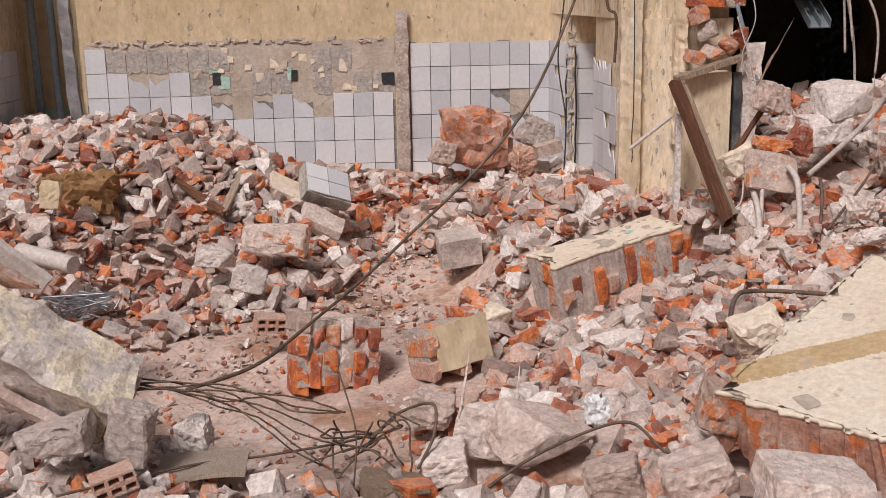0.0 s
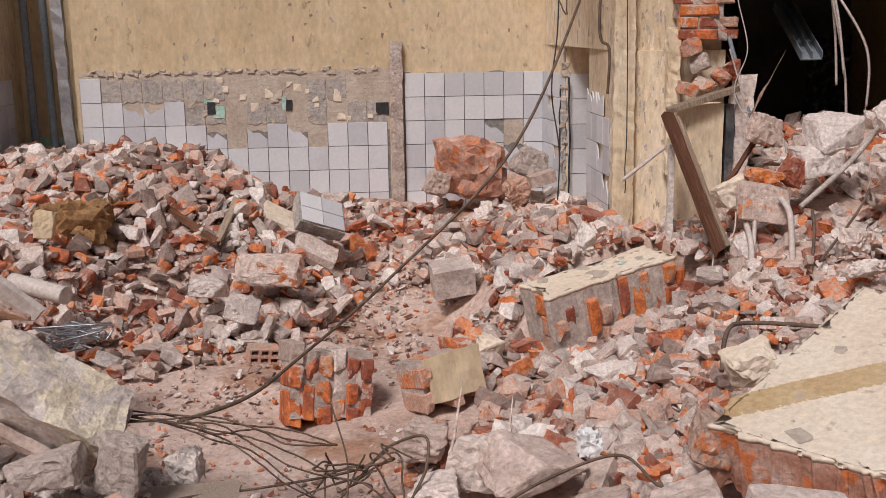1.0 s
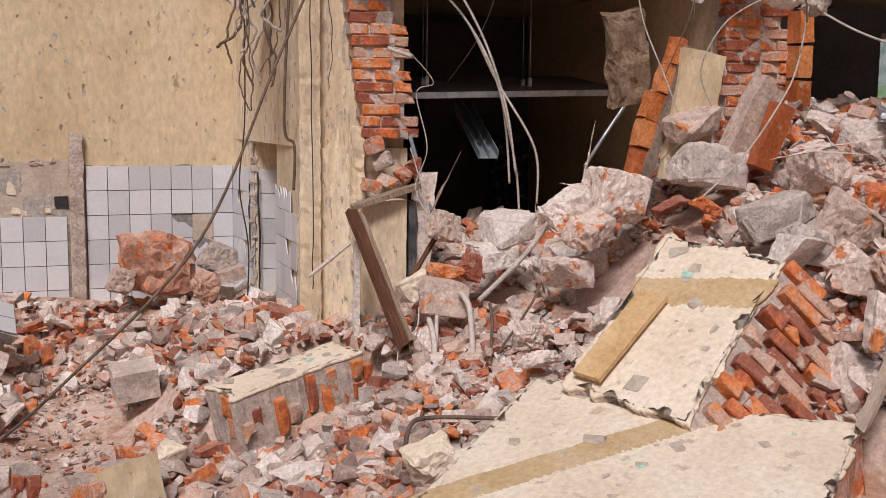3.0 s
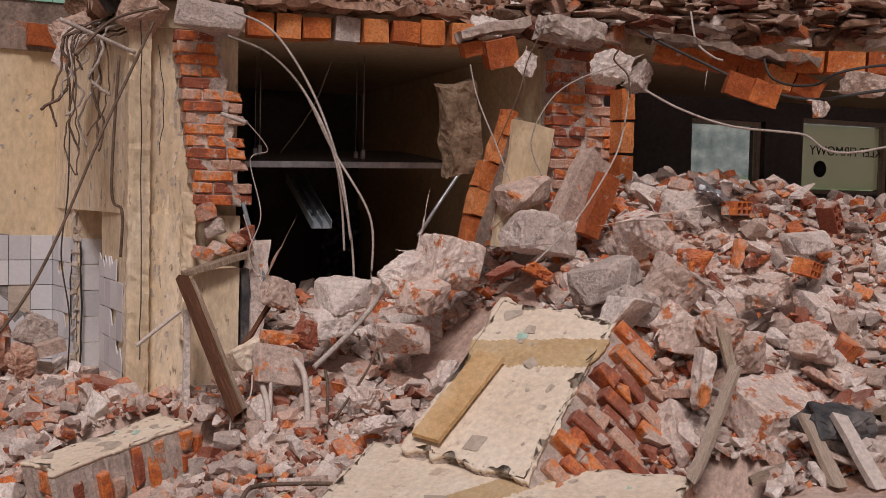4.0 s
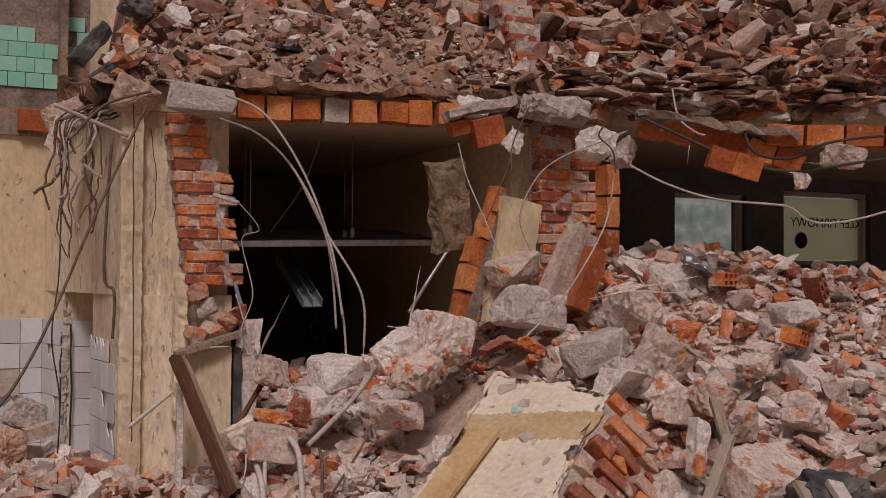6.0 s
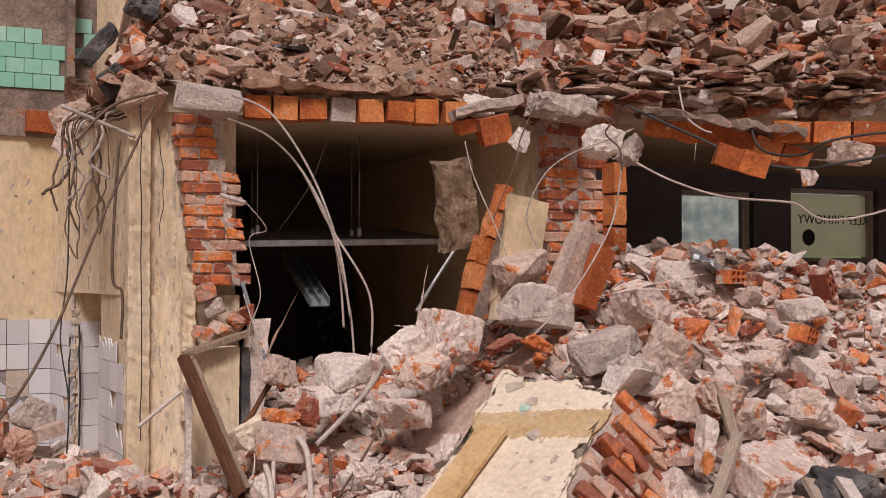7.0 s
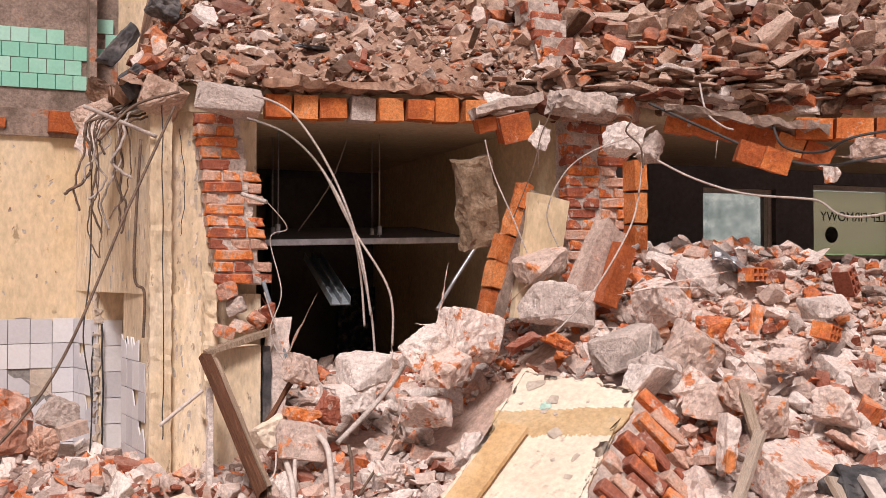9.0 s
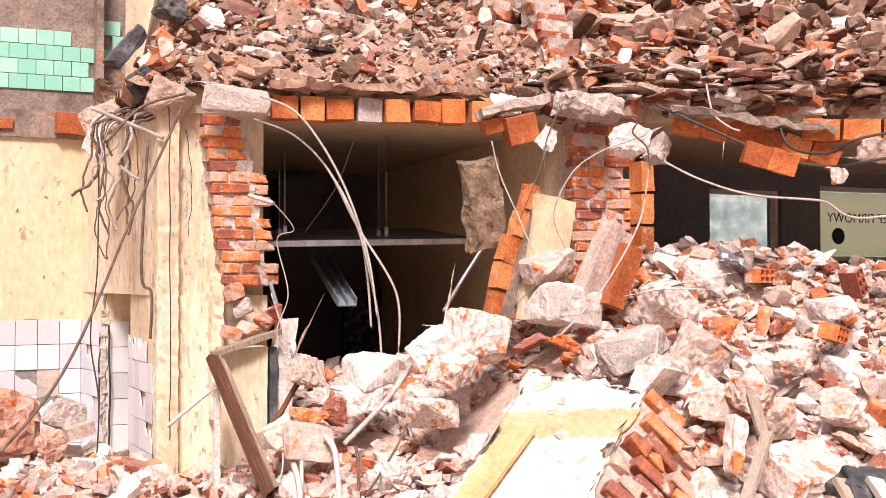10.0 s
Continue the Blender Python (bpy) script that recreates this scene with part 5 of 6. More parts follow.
lump("boulder", "grey boulder among the steel rods", (-0.071, 4.949, 0.201), (0.21, 0.22, 0.2), (0, 10, 0), M_STONE, 176, 0.03)
lump("boulder", "pinkish boulder at the edge of the floor", (-0.014, 4.500, 0.116), (0.22, 0.2, 0.16), (0, -10, 0), M_STONE, 177, 0.03)
lump("boulder", "pinkish rubble block beside the slab", (0.954, 3.987, 0.270), (0.28, 0.25, 0.2), (0, -20, 0), M_STONE, 178, 0.03)
lump("boulder", "broken pale block at the foot of the slab", (1.240, 3.539, 0.438), (0.36, 0.3, 0.14), (0, 6, 0), M_STONE, 179, 0.03)
lump("boulder", "brown-grey block among bricks", (0.657, 4.148, 0.191), (0.24, 0.2, 0.2), (0, -12, 0), M_STONE, 180, 0.03)
lump("boulder", "yellowish mortar block beside the fallen slab", (1.402, 4.800, 0.582), (0.24, 0.2, 0.19), (0, -20, 0), M_CREAM, 181, 0.03)
lump("boulder", "reddish masonry lump under the slab corner", (1.157, 4.349, 0.413), (0.25, 0.25, 0.2), (0, 20, 0), M_CHUNK, 182, 0.03)
lump("torn_foil", "crumpled white foil among the stones", (0.657, 4.654, 0.293), (0.1, 0.08, 0.12), (0, 0, 0), M_FOIL, 183, 0.05, "foil")

# concrete beam with steel rods
rr0 = random.Random(188)
bdir = Vector((0.80, 0.22, -0.62)).normalized()
beam_up = Vector((0.4, -0.55, 0.62))
beam_v = bdir.cross(beam_up).normalized()
cb = thing("concrete_beam", "fallen concrete beam with cream paint and torn end", "beam", m=basis((-1.86, 4.36, 0.80), bdir, beam_v, bdir.cross(beam_v)))
part("beam_body", rough_box(1.25, 0.3, 0.26, 190, 0.03, 0.035, 7.0), M_BEAMPAINT, cb)
part("edge_strip", rough_box(1.2, 0.05, 0.05, 192, 0.006, 0.05), M_STONE, cb, "mortar strip on the beam").matrix_local = pose(0, 0.19, 0.05)
lump("brick_fragment", "bright orange broken brick on the beam", (-1.74, 4.40, 0.97), (0.2, 0.14, 0.09), (0, 30, 10), M_BRICK, 189, 0.03)
near = []
for k in range(1500):
    x, y = rr0.uniform(-2.1, -1.15), rr0.uniform(4.0, 4.85)
    size = 0.02 + 0.09 * rr0.random() ** 2
    near.append((x, y, float(lift(x, y)) + 0.02 + size * rr0.uniform(0, 0.8), size, 0.85))
scatter("small_rubble", near, rr0, heap_a, [M_BRICKS, M_PALES, M_CONCS], 0.3)
lump("boulder", "pale concrete lump at the end of the beam", (-1.282, 4.314, 0.363), (0.2, 0.2, 0.26), (0, 14, 0), M_CONC, 193, 0.02)
lump("boulder", "grey concrete lump under the beam", (-1.416, 4.482, 0.486), (0.24, 0.22, 0.17), (0, 30, 0), M_CONC, 194, 0.03)
lump("boulder", "grey concrete lump on the floor", (-1.119, 4.668, 0.216), (0.16, 0.18, 0.15), (0, 0, 0), M_CONC, 195, 0.03)
lump("boulder", "grey concrete slab piece under the beam", (-1.553, 4.224, 0.393), (0.3, 0.25, 0.14), (0, -12, 0), M_CONC, 196, 0.03)
rough_thing("broken_board", "split pale board lying on the floor", (-1.072, 4.422, 0.165), (0.46, 0.26, 0.02), (0, 0, 6), M_PALEWOOD, 197, 0.01, 0.04, "board")
lump("wood_fragment", "torn brown wood fragment on the floor", (-0.215, 4.345, 0.080), (0.3, 0.2, 0.1), (0, 10, 0), M_PALEWOOD, 198, 0.04, "timber")


# ---- rods, cables and pipes ----
def wire(name, label, pts, r, material, category="cable", sides=6, wobble=0.0):
    return tagged(link_mesh(name, tube(pts, r, sides, wobble), material), label, category)


wire("steel_rod", "long rusty steel rod slanting from slab to floor", [(1.322, 7.369, 3.098), (1.005, 7.166, 2.424), (0.500, 6.882, 1.353), (-0.276, 6.394, 0.632), (-0.701, 5.455, 0.447), (-0.874, 4.923, 0.430), (-1.130, 4.665, 0.414)], 0.009, M_WIRE, "rod")
rr = random.Random(91)
for k in range(7):
    a = (-1.296, 4.570, 0.498)
    pts = [(a[0] - 0.1, a[1], a[2] + 0.012 * k - 0.05)]
    for j in range(1, 6):
        pts.append((a[0] + 0.17 * j + rr.uniform(-0.02, 0.02), a[1] + rr.uniform(-0.06, 0.06) - 0.01 * j, max(0.05, a[2] - 0.03 * j - 0.006 * j * j * (k % 3) + rr.uniform(-0.03, 0.03))))
    wire("steel_rod", "bent rusty rod torn out of the beam", pts, 0.0042, M_WIRE, "rod", 5, 0.006)
for k in range(6):
    a = (-0.368, 4.585, 0.169)
    x, y, z = a[0] + rr.uniform(-0.18, 0.2), a[1] + rr.uniform(-0.1, 0.1), a[2]
    pts = [(x + rr.uniform(-0.2, 0.2), y + rr.uniform(-0.1, 0.1), max(0.04, z + rr.uniform(-0.12, 0.14))) for j in range(5)]
    wire("steel_rod", "tangled rusty rod on the floor", pts, 0.0048, M_WIRE, "rod", 5, 0.01)
wire("steel_rod", "thin rusty rod lying along the floor", [(-1.505, 4.028, 0.222), (-1.081, 4.368, 0.187), (-0.755, 4.538, 0.158), (-0.367, 4.585, 0.209), (-0.223, 4.695, 0.254)], 0.006, M_WIRE, "rod", 5)
wire("steel_rod", "rusty rod hooked over the stones", [(-0.121, 4.398, 0.143), (-0.053, 4.500, 0.251), (-0.058, 4.600, 0.353), (-0.223, 4.695, 0.267), (-0.361, 4.485, 0.186)], 0.007, M_WIRE, "rod", 5)
wire("steel_rod", "rusty rod lying over the stones", [(0.109, 4.199, 0.105), (0.398, 4.382, 0.216), (0.746, 4.438, 0.319), (0.889, 4.258, 0.259), (1.023, 3.970, 0.330)], 0.007, M_WIRE, "rod", 5)
wire("thin_wire", "upright thin rusty wire among the rods", [(-0.394, 4.382, 0.053), (-0.378, 4.434, 0.284), (-0.423, 4.480, 0.468), (-0.453, 4.578, 0.510)], 0.004, M_WIRE, "wire", 5)
wire("steel_rod", "bent rod beside the fallen slab", [(1.325, 5.028, 0.485), (1.394, 5.217, 0.622), (1.520, 5.286, 0.644), (1.865, 5.174, 0.648)], 0.012, M_WIRE, "rod", 6)
# cables hanging at the broken slab corner
for k in range(13):
    a = (0.983, 7.674, 3.028)
    x, y, z = a[0] + rr.uniform(-0.22, 0.12), a[1] + rr.uniform(-0.05, 0.15), a[2] + rr.uniform(-0.05, 0.1)
    ln = rr.uniform(0.25, 0.9)
    pts = [(x + 0.15, y, z + 0.08), (x, y, z), (x + rr.uniform(-0.08, 0.06), y, z - ln * 0.4), (x + rr.uniform(-0.12, 0.06), y, z - ln * 0.75), (x + rr.uniform(-0.15, 0.1), y, z - ln)]
    wire("hanging_cable", "dusty torn cable hanging from the slab corner", pts, rr.choice((0.005, 0.008, 0.011)), rr.choice((M_WIRE, M_CABLE, M_WIRE)), "cable", 5, 0.015)
wire("conduit", "bent steel conduit on the plaster beside the pilaster", [(1.136, 7.552, 2.891), (1.098, 7.557, 2.043), (1.162, 7.548, 1.896), (1.156, 7.549, 1.602)], 0.010, M_WIRE, "conduit", 6)
wire("conduit", "torn cable on the plaster", [(0.942, 8.585, 2.788), (0.935, 8.586, 2.046), (0.891, 8.591, 1.554), (0.952, 8.584, 1.061), (0.917, 8.588, 0.410)], 0.006, M_DARKCABLE, "cable", 5)
lump("torn_felt", "torn felt flap hanging from the slab corner", (0.864, 7.990, 2.965), (0.14, 0.06, 0.3), (0, 20, 0), M_PALE, 211, 0.03, "felt")
wire("conduit", "steel pipe jutting from the slab corner", [(0.769, 7.497, 3.084), (1.235, 7.536, 2.912)], 0.014, M_CABLE, "pipe", 8)
wire("conduit", "bent cable arching over the slab corner", [(0.849, 7.287, 2.849), (1.050, 7.261, 3.068), (1.322, 7.216, 3.167)], 0.009, M_WIRE, "cable", 6)
# cables hanging before the dark room
for k, (dx, end) in enumerate(((0, (2.453, 6.913, 1.677)), (8, (2.584, 6.758, 1.559)), (-6, (2.500, 6.843, 1.462)))):
    wire("hanging_cable", "pale dusty cable hanging before the dark room", [(1.736, 7.128, 3.010), (1.965, 7.016, 2.906), (2.157, 6.907, 2.687), (2.334, 6.849, 2.328), (end[0] - 0.03 + 0.001 * dx, end[1], end[2] + 0.35), end], 0.008, M_CABLE, "cable", 6)
wire("hanging_cable", "pale dusty cable looped from the slab edge", [(1.746, 7.022, 3.147), (1.986, 6.958, 3.027), (2.225, 6.885, 2.652), (2.389, 6.830, 2.184), (2.456, 6.806, 1.753)], 0.008, M_CABLE, "cable", 6)
wire("hanging_cable", "thin cable loop at the brick end", [(1.849, 7.203, 2.518), (2.034, 7.256, 2.321), (1.928, 7.285, 2.246), (1.973, 7.170, 1.895), (1.878, 7.092, 1.644), (1.955, 6.967, 1.435)], 0.004, M_CABLE, "cable", 5)
wire("hanging_cable", "thin cable beside the stub wall", [(1.868, 7.198, 1.895), (1.930, 7.078, 1.608), (1.955, 6.967, 1.417)], 0.005, M_CABLE, "cable", 5)
wire("conduit", "steel conduit leaning at the opening", [(1.911, 7.393, 1.967), (2.036, 7.256, 1.448)], 0.014, M_PIPE, "pipe", 8)
wire("conduit", "short pale pipe stuck in the brick end", [(1.715, 7.184, 2.528), (1.843, 7.049, 2.472)], 0.014, M_CABLE, "pipe", 8)
# pipes and cables on the slope
wire("steel_rod", "long grey pipe lying on the slope", [(2.062, 6.279, 1.038), (2.386, 6.378, 1.299), (2.628, 6.500, 1.550), (2.744, 6.561, 1.657)], 0.016, M_CABLE, "pipe", 8)
wire("white_pipe", "dusty white plastic pipe bent over the slope", [(1.969, 6.360, 1.083), (2.011, 6.295, 0.993), (2.006, 6.192, 0.739)], 0.018, M_PVC, "pipe", 8)
wire("white_pipe", "split white plastic conduit in the rubble", [(1.779, 6.363, 0.945), (1.792, 6.256, 0.786), (1.745, 6.165, 0.522)], 0.018, M_PVC, "pipe", 6)
wire("white_pipe", "split white plastic conduit in the rubble", [(1.828, 6.350, 0.961), (1.786, 6.206, 0.668), (1.731, 6.065, 0.499)], 0.013, M_PVC, "pipe", 6)
wire("hanging_cable", "thin white cable on the slope", [(1.752, 6.474, 0.979), (1.713, 6.381, 0.865), (1.593, 6.308, 0.773), (1.533, 6.117, 0.458)], 0.005, M_PVC, "cable", 5)
wire("steel_rod", "brown rod lying on the earth slope", [(2.035, 5.972, 0.697), (2.109, 6.158, 0.912), (2.124, 6.259, 1.025)], 0.010, M_WIRE, "rod", 6)
wire("steel_rod", "brown rod lying on the earth slope", [(2.093, 6.005, 0.781), (2.352, 6.178, 1.027), (2.512, 6.330, 1.233)], 0.008, M_WIRE, "rod", 6)
wire("white_pipe", "pale pipe sticking out beside the timber", [(1.188, 7.104, 1.084), (1.453, 7.107, 1.291)], 0.012, M_PVC, "pipe", 8)
# wires at the pier and the shop
wire("thin_wire", "rusty wire hanging down the pier", [(3.937, 5.947, 2.756), (3.852, 5.883, 2.452), (3.740, 5.837, 2.242), (3.464, 5.774, 1.905), (3.152, 5.723, 1.649)], 0.006, M_CABLE, "wire", 5)
wire("thin_wire", "rusty wire looped over the pier", [(3.909, 5.966, 2.879), (3.622, 6.029, 2.768), (3.472, 6.116, 2.631), (3.381, 6.168, 2.388), (3.441, 6.134, 2.178)], 0.005, M_CABLE, "wire", 5)
wire("thin_wire", "wire holding the hanging lump", [(3.477, 6.228, 3.084), (3.376, 6.228, 2.884), (3.305, 6.209, 2.668), (3.196, 6.266, 2.354)], 0.004, M_WIRE, "wire", 5)
wire("thin_wire", "wire hanging before the leaning panel", [(3.041, 6.343, 2.846), (3.088, 6.320, 2.635), (3.174, 6.221, 2.351), (3.226, 6.137, 2.142)], 0.005, M_CABLE, "wire", 5)
wire("thin_wire", "curled wire at the pier head", [(3.734, 5.960, 2.957), (3.742, 5.895, 2.984), (3.826, 5.901, 2.965), (3.797, 5.919, 2.886), (3.868, 5.873, 2.791), (3.881, 5.864, 2.659)], 0.006, M_WIRE, "wire", 5)
wire("power_cable", "pale cable strung before the shop window", [(4.065, 5.982, 2.725), (4.188, 5.772, 2.599), (4.365, 5.511, 2.493), (4.593, 5.189, 2.445), (4.851, 4.805, 2.365), (7.9, 5.3, 3.14)], 0.007, M_CABLE, "cable", 6)
wire("power_cable", "dark cable sagging from the slab edge", [(4.023, 6.010, 3.086), (4.244, 5.731, 2.903), (4.492, 5.408, 2.709), (4.663, 5.125, 2.640), (4.853, 4.803, 2.681), (7.9, 5.3, 3.14)], 0.009, M_DARKCABLE, "cable", 6)
wire("power_cable", "dark cable sagging from the slab edge", [(4.653, 5.599, 2.936), (4.574, 5.404, 2.773), (4.641, 5.146, 2.722), (4.926, 4.872, 2.829), (7.9, 5.3, 3.14)], 0.008, M_DARKCABLE, "cable", 6)
wire("thin_wire", "pale bent wire on the upper heap", [(4.687, 6.645, 3.293), (4.995, 6.668, 3.458), (5.279, 6.586, 3.505), (5.591, 6.938, 3.760), (5.660, 7.190, 3.902)], 0.007, M_CABLE, "wire", 5)
wire("thin_wire", "pale bent wire on the slab edge", [(4.397, 5.991, 3.232), (4.310, 5.806, 3.021), (4.325, 5.670, 2.918), (4.377, 5.629, 2.891)], 0.007, M_CABLE, "wire", 5)

# ---- timbers on the heaps ----
beam("timber_plank", (3.051, 4.031, 0.822), (3.403, 4.199, 1.296), 0.05, 0.03, M_PALEWOOD, "split pale plank standing in the heap")
beam("timber_plank", (3.476, 4.398, 1.427), (3.398, 4.204, 1.244), 0.045, 0.03, M_PALEWOOD, "split end of the pale plank")
beam("timber_plank", (3.438, 3.774, 1.136), (3.403, 3.533, 0.905), 0.05, 0.03, M_PALEWOOD, "grey weathered plank in the heap")
beam("timber_plank", (3.537, 3.681, 1.145), (3.508, 3.427, 0.920), 0.06, 0.03, M_PVC, "white weathered plank in the heap")
beam("timber_plank", (3.204, 3.846, 0.863), (3.365, 3.772, 0.949), 0.05, 0.03, M_PALEWOOD, "pale plank lying across the heap")
beam("timber_plank", (3.775, 3.726, 1.122), (3.956, 3.681, 1.241), 0.07, 0.03, M_PALEWOOD, "brown plank on the heap")
lump("torn_felt", "crumpled black roofing felt on the heap", (3.590, 3.768, 1.114), (0.3, 0.25, 0.16), (0, 10, 0), M_FELT, 221, 0.06, "felt")
beam("timber_plank", (5.051, 6.113, 2.145), (5.092, 5.409, 1.898), 0.09, 0.04, M_PALEWOOD, "grey beam lying before the shop window")
beam("timber_lath", (4.624, 6.726, 3.361), (5.108, 6.467, 3.213), 0.05, 0.02, M_PALEWOOD, "pale lath on the upper heap")
beam("timber_lath", (4.971, 6.835, 3.567), (5.222, 6.516, 3.408), 0.05, 0.02, M_PALEWOOD, "pale lath on the upper heap")
beam("timber_lath", (5.917, 7.586, 4.165), (6.293, 7.275, 4.110), 0.05, 0.02, M_PALEWOOD, "pale lath on the upper heap")
beam("timber_lath", (-1.450, 8.172, 0.837), (-1.473, 7.456, 0.651), 0.05, 0.03, M_PALEWOOD, "pale lath in the brick heap")
beam("timber_lath", (-1.916, 7.870, 0.845), (-1.455, 7.459, 0.650), 0.05, 0.03, M_WOOD, "brown lath in the brick heap")
beam("timber_lath", (2.068, 7.038, 1.433), (1.711, 6.722, 1.038), 0.03, 0.02, M_WOOD, "thin brown lath in the rubble")

# ---- service recess ----
for x in (-3.36, -3.2):
    wire("service_pipe", "grey plastic pipe rising in the recess", [(x, 9.55, 0.6), (x - 0.01, 9.55, 1.6), (x - 0.03, 9.56, 3.2)], 0.034, M_PIPE, "pipe", 12)
rough_thing("steel_profile", "bent galvanised steel profile at the wall edge", (-3.03, 9.36, 1.9), (0.09, 0.06, 2.6), (0, -1.5, 0), M_STEEL, 231, 0.012, 0.06, "profile")
rough_thing("mint_patch", "mint green paint low in the recess", (-3.28, 9.74, 1.0), (0.4, 0.02, 0.3), (0, 0, 0), M_MINT, 232, 0.004, 0.08, "plaster", "structure")
tile_field(bpy.data.objects["wall_left"], (-3.52, 9.5, 0), (0, -1, 0), (1, 0, 0), 6, 1.66, 7, 0.163, 0.2, TILE, {(1, 4), (2, 5), (4, 2), (5, 6)}, {(3, 1), (6, 4), (2, 3)})
wire("white_pipe", "dusty grey drain pipe in the rubble", [(-2.367, 6.161, 0.708), (-2.011, 5.971, 0.667)], 0.05, M_PVC, "pipe", 12)
for k in range(12):
    a = (-1.874, 5.594, 0.548)
    pts = [(a[0] + rr.uniform(-0.2, 0.2), a[1] + rr.uniform(-0.15, 0.15), a[2] + rr.uniform(-0.05, 0.06)) for j in range(4)]
    wire("steel_strip", "tangled grey steel strip on the floor", pts, 0.006, M_STEEL, "scrap", 4)
rough_thing("white_board", "pale broken board leaning on the beam", (-2.047, 5.212, 0.882), (0.4, 0.04, 0.1), (20, 40, 0), M_PVC, 233, 0.008, 0.05, "board")

# ---- inside the dark room ----
sus = thing("suspended_ceiling", "sagging remains of a suspended ceiling on rods", "ceiling", (2.95, 8.6, 2.3))
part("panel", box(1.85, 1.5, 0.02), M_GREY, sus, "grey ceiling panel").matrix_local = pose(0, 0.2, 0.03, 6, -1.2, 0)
part("rail", box(1.85, 0.05, 0.045, 0.004), M_STEEL, sus, "pale metal edge rail").matrix_local = pose(0, -0.62, -0.04, 0, -1.5, 4)
for x, y in ((-0.72, -0.4), (-0.6, 0.2), (0.1, -0.35), (0.2, 0.1)):
    rod = part("rod", tube([(x, y, 0.0), (x, y, 0.8)], 0.004, 5, steps=2), M_STEEL, sus, "thin hanger rod")
    part("bracket", box(0.03, 0.03, 0.07, 0.003), M_STEEL, rod).matrix_local = pose(x, y, 0.05)
part("rod", tube([(-0.45, 0.0, 0.05), (-0.2, 0.0, 0.4), (-0.05, 0, 0.78)], 0.005, 5, steps=3), M_CABLE, sus, "loose cable")
tray = thing("cable_tray", "fallen grey cable tray hanging in the dark room", "tray", m=basis((2.656, 8.007, 1.815), (1, -0.1, 0), Vector((2.698, 8.937, 2.164)) - Vector((2.656, 8.007, 1.815)), Vector((1, -0.1, 0)).cross(Vector((2.698, 8.937, 2.164)) - Vector((2.656, 8.007, 1.815)))))
part("tray_base", box(0.15, 1.0, 0.012, 0.002, (0, 0.5, -0.03)), M_PIPE, tray)
for x in (-0.07, 0.0, 0.07):
    part("tray_side", box(0.008, 1.0, 0.06, 0.001, (x, 0.5, 0)), M_PIPE, tray)
wire("steel_rod", "bent metal strip leaning at the opening", [(3.497, 7.455, 2.207), (3.314, 7.429, 1.962), (3.124, 7.294, 1.766)], 0.014, M_STEEL, "strip", 5)
rough_thing("wall_hanging", "dark panel with pale floral pattern on the wall", (3.95, 11.4, 1.45), (0.42, 0.03, 0.85), (0, 0, 0), M_PATTERN, 241, 0.002, 0.1, "panel")
# black sheet on the wall stands for the unlit inside of a doorway
rough_thing("dark_doorway", "black sheet on the back wall for the shade of a doorway", (2.62, 11.48, 1.0), (0.5, 0.03, 1.95), (0, 0, 0), M_BLACK, 242, 0.002, 0.2, "door", "structure")
# dark upright box added for a strip of shade before the back wall
rough_thing("room_column", "upright dark box for a shaded strip in the dark room", (3.2, 11.3, 1.5), (0.45, 0.2, 3.0), (0, 0, 0), M_DEEP, 243, 0.003, 0.2, "column", "structure")

# ---- further pieces ----
def hollow_brick(label, loc, rot, size=(0.17, 0.11, 0.085)):
    """A hollow brick: two rows of three holes run into its end."""
    bm = bmesh.new()
    bmesh.ops.create_cube(bm, size=1, matrix=Matrix.Diagonal((*size, 1)))
    ends = [f for f in bm.faces if abs(f.normal.y) > 0.9]
    for f in ends:
        es = [e for e in f.edges if abs((e.verts[0].co - e.verts[1].co).x) > 0.01]
        bmesh.ops.subdivide_edges(bm, edges=es, cuts=2, use_grid_fill=True)
    ends = [f for f in bm.faces if abs(f.normal.y) > 0.9]
    es = list({e for f in ends for e in f.edges if abs((e.verts[0].co - e.verts[1].co).z) > 0.01})
    bmesh.ops.subdivide_edges(bm, edges=es, cuts=1, use_grid_fill=True)
    ends = [f for f in bm.faces if abs(f.normal.y) > 0.9]
    bmesh.ops.inset_individual(bm, faces=ends, thickness=0.012)
    for f in ends:
        n_ = f.normal.copy()
        ex = bmesh.ops.extrude_discrete_faces(bm, faces=[f])["faces"]
        bmesh.ops.translate(bm, vec=-n_ * 0.05, verts=ex[0].verts)
    ob = link_mesh("hollow_brick", bm, M_BRICK)
    ob.matrix_world = pose(*loc, *rot)
    return tagged(ob, label, "brick", "hollow bricks")


for q, r in (((-0.983, 6.122, 0.276), (5, 8, 20)), ((-1.304, 4.097, 0.247), (0, -12, 25)), ((4.795, 5.140, 1.970), (0, 60, 20)), ((4.309, 4.771, 1.702), (10, 10, 30)), ((4.526, 5.639, 2.009), (0, 0, 20))):
    hollow_brick("broken orange hollow brick with open holes", q, r)
for q, r in (((6.162, 6.749, 3.813), (0, 0, 20)), ((5.652, 6.979, 3.794), (0, 20, 40)), ((5.248, 6.547, 3.456), (0, 8, 30)), ((4.879, 8.283, 4.268), (20, 50, 30))):
    hollow_brick("hollow brick lying on the upper heap", q, r)
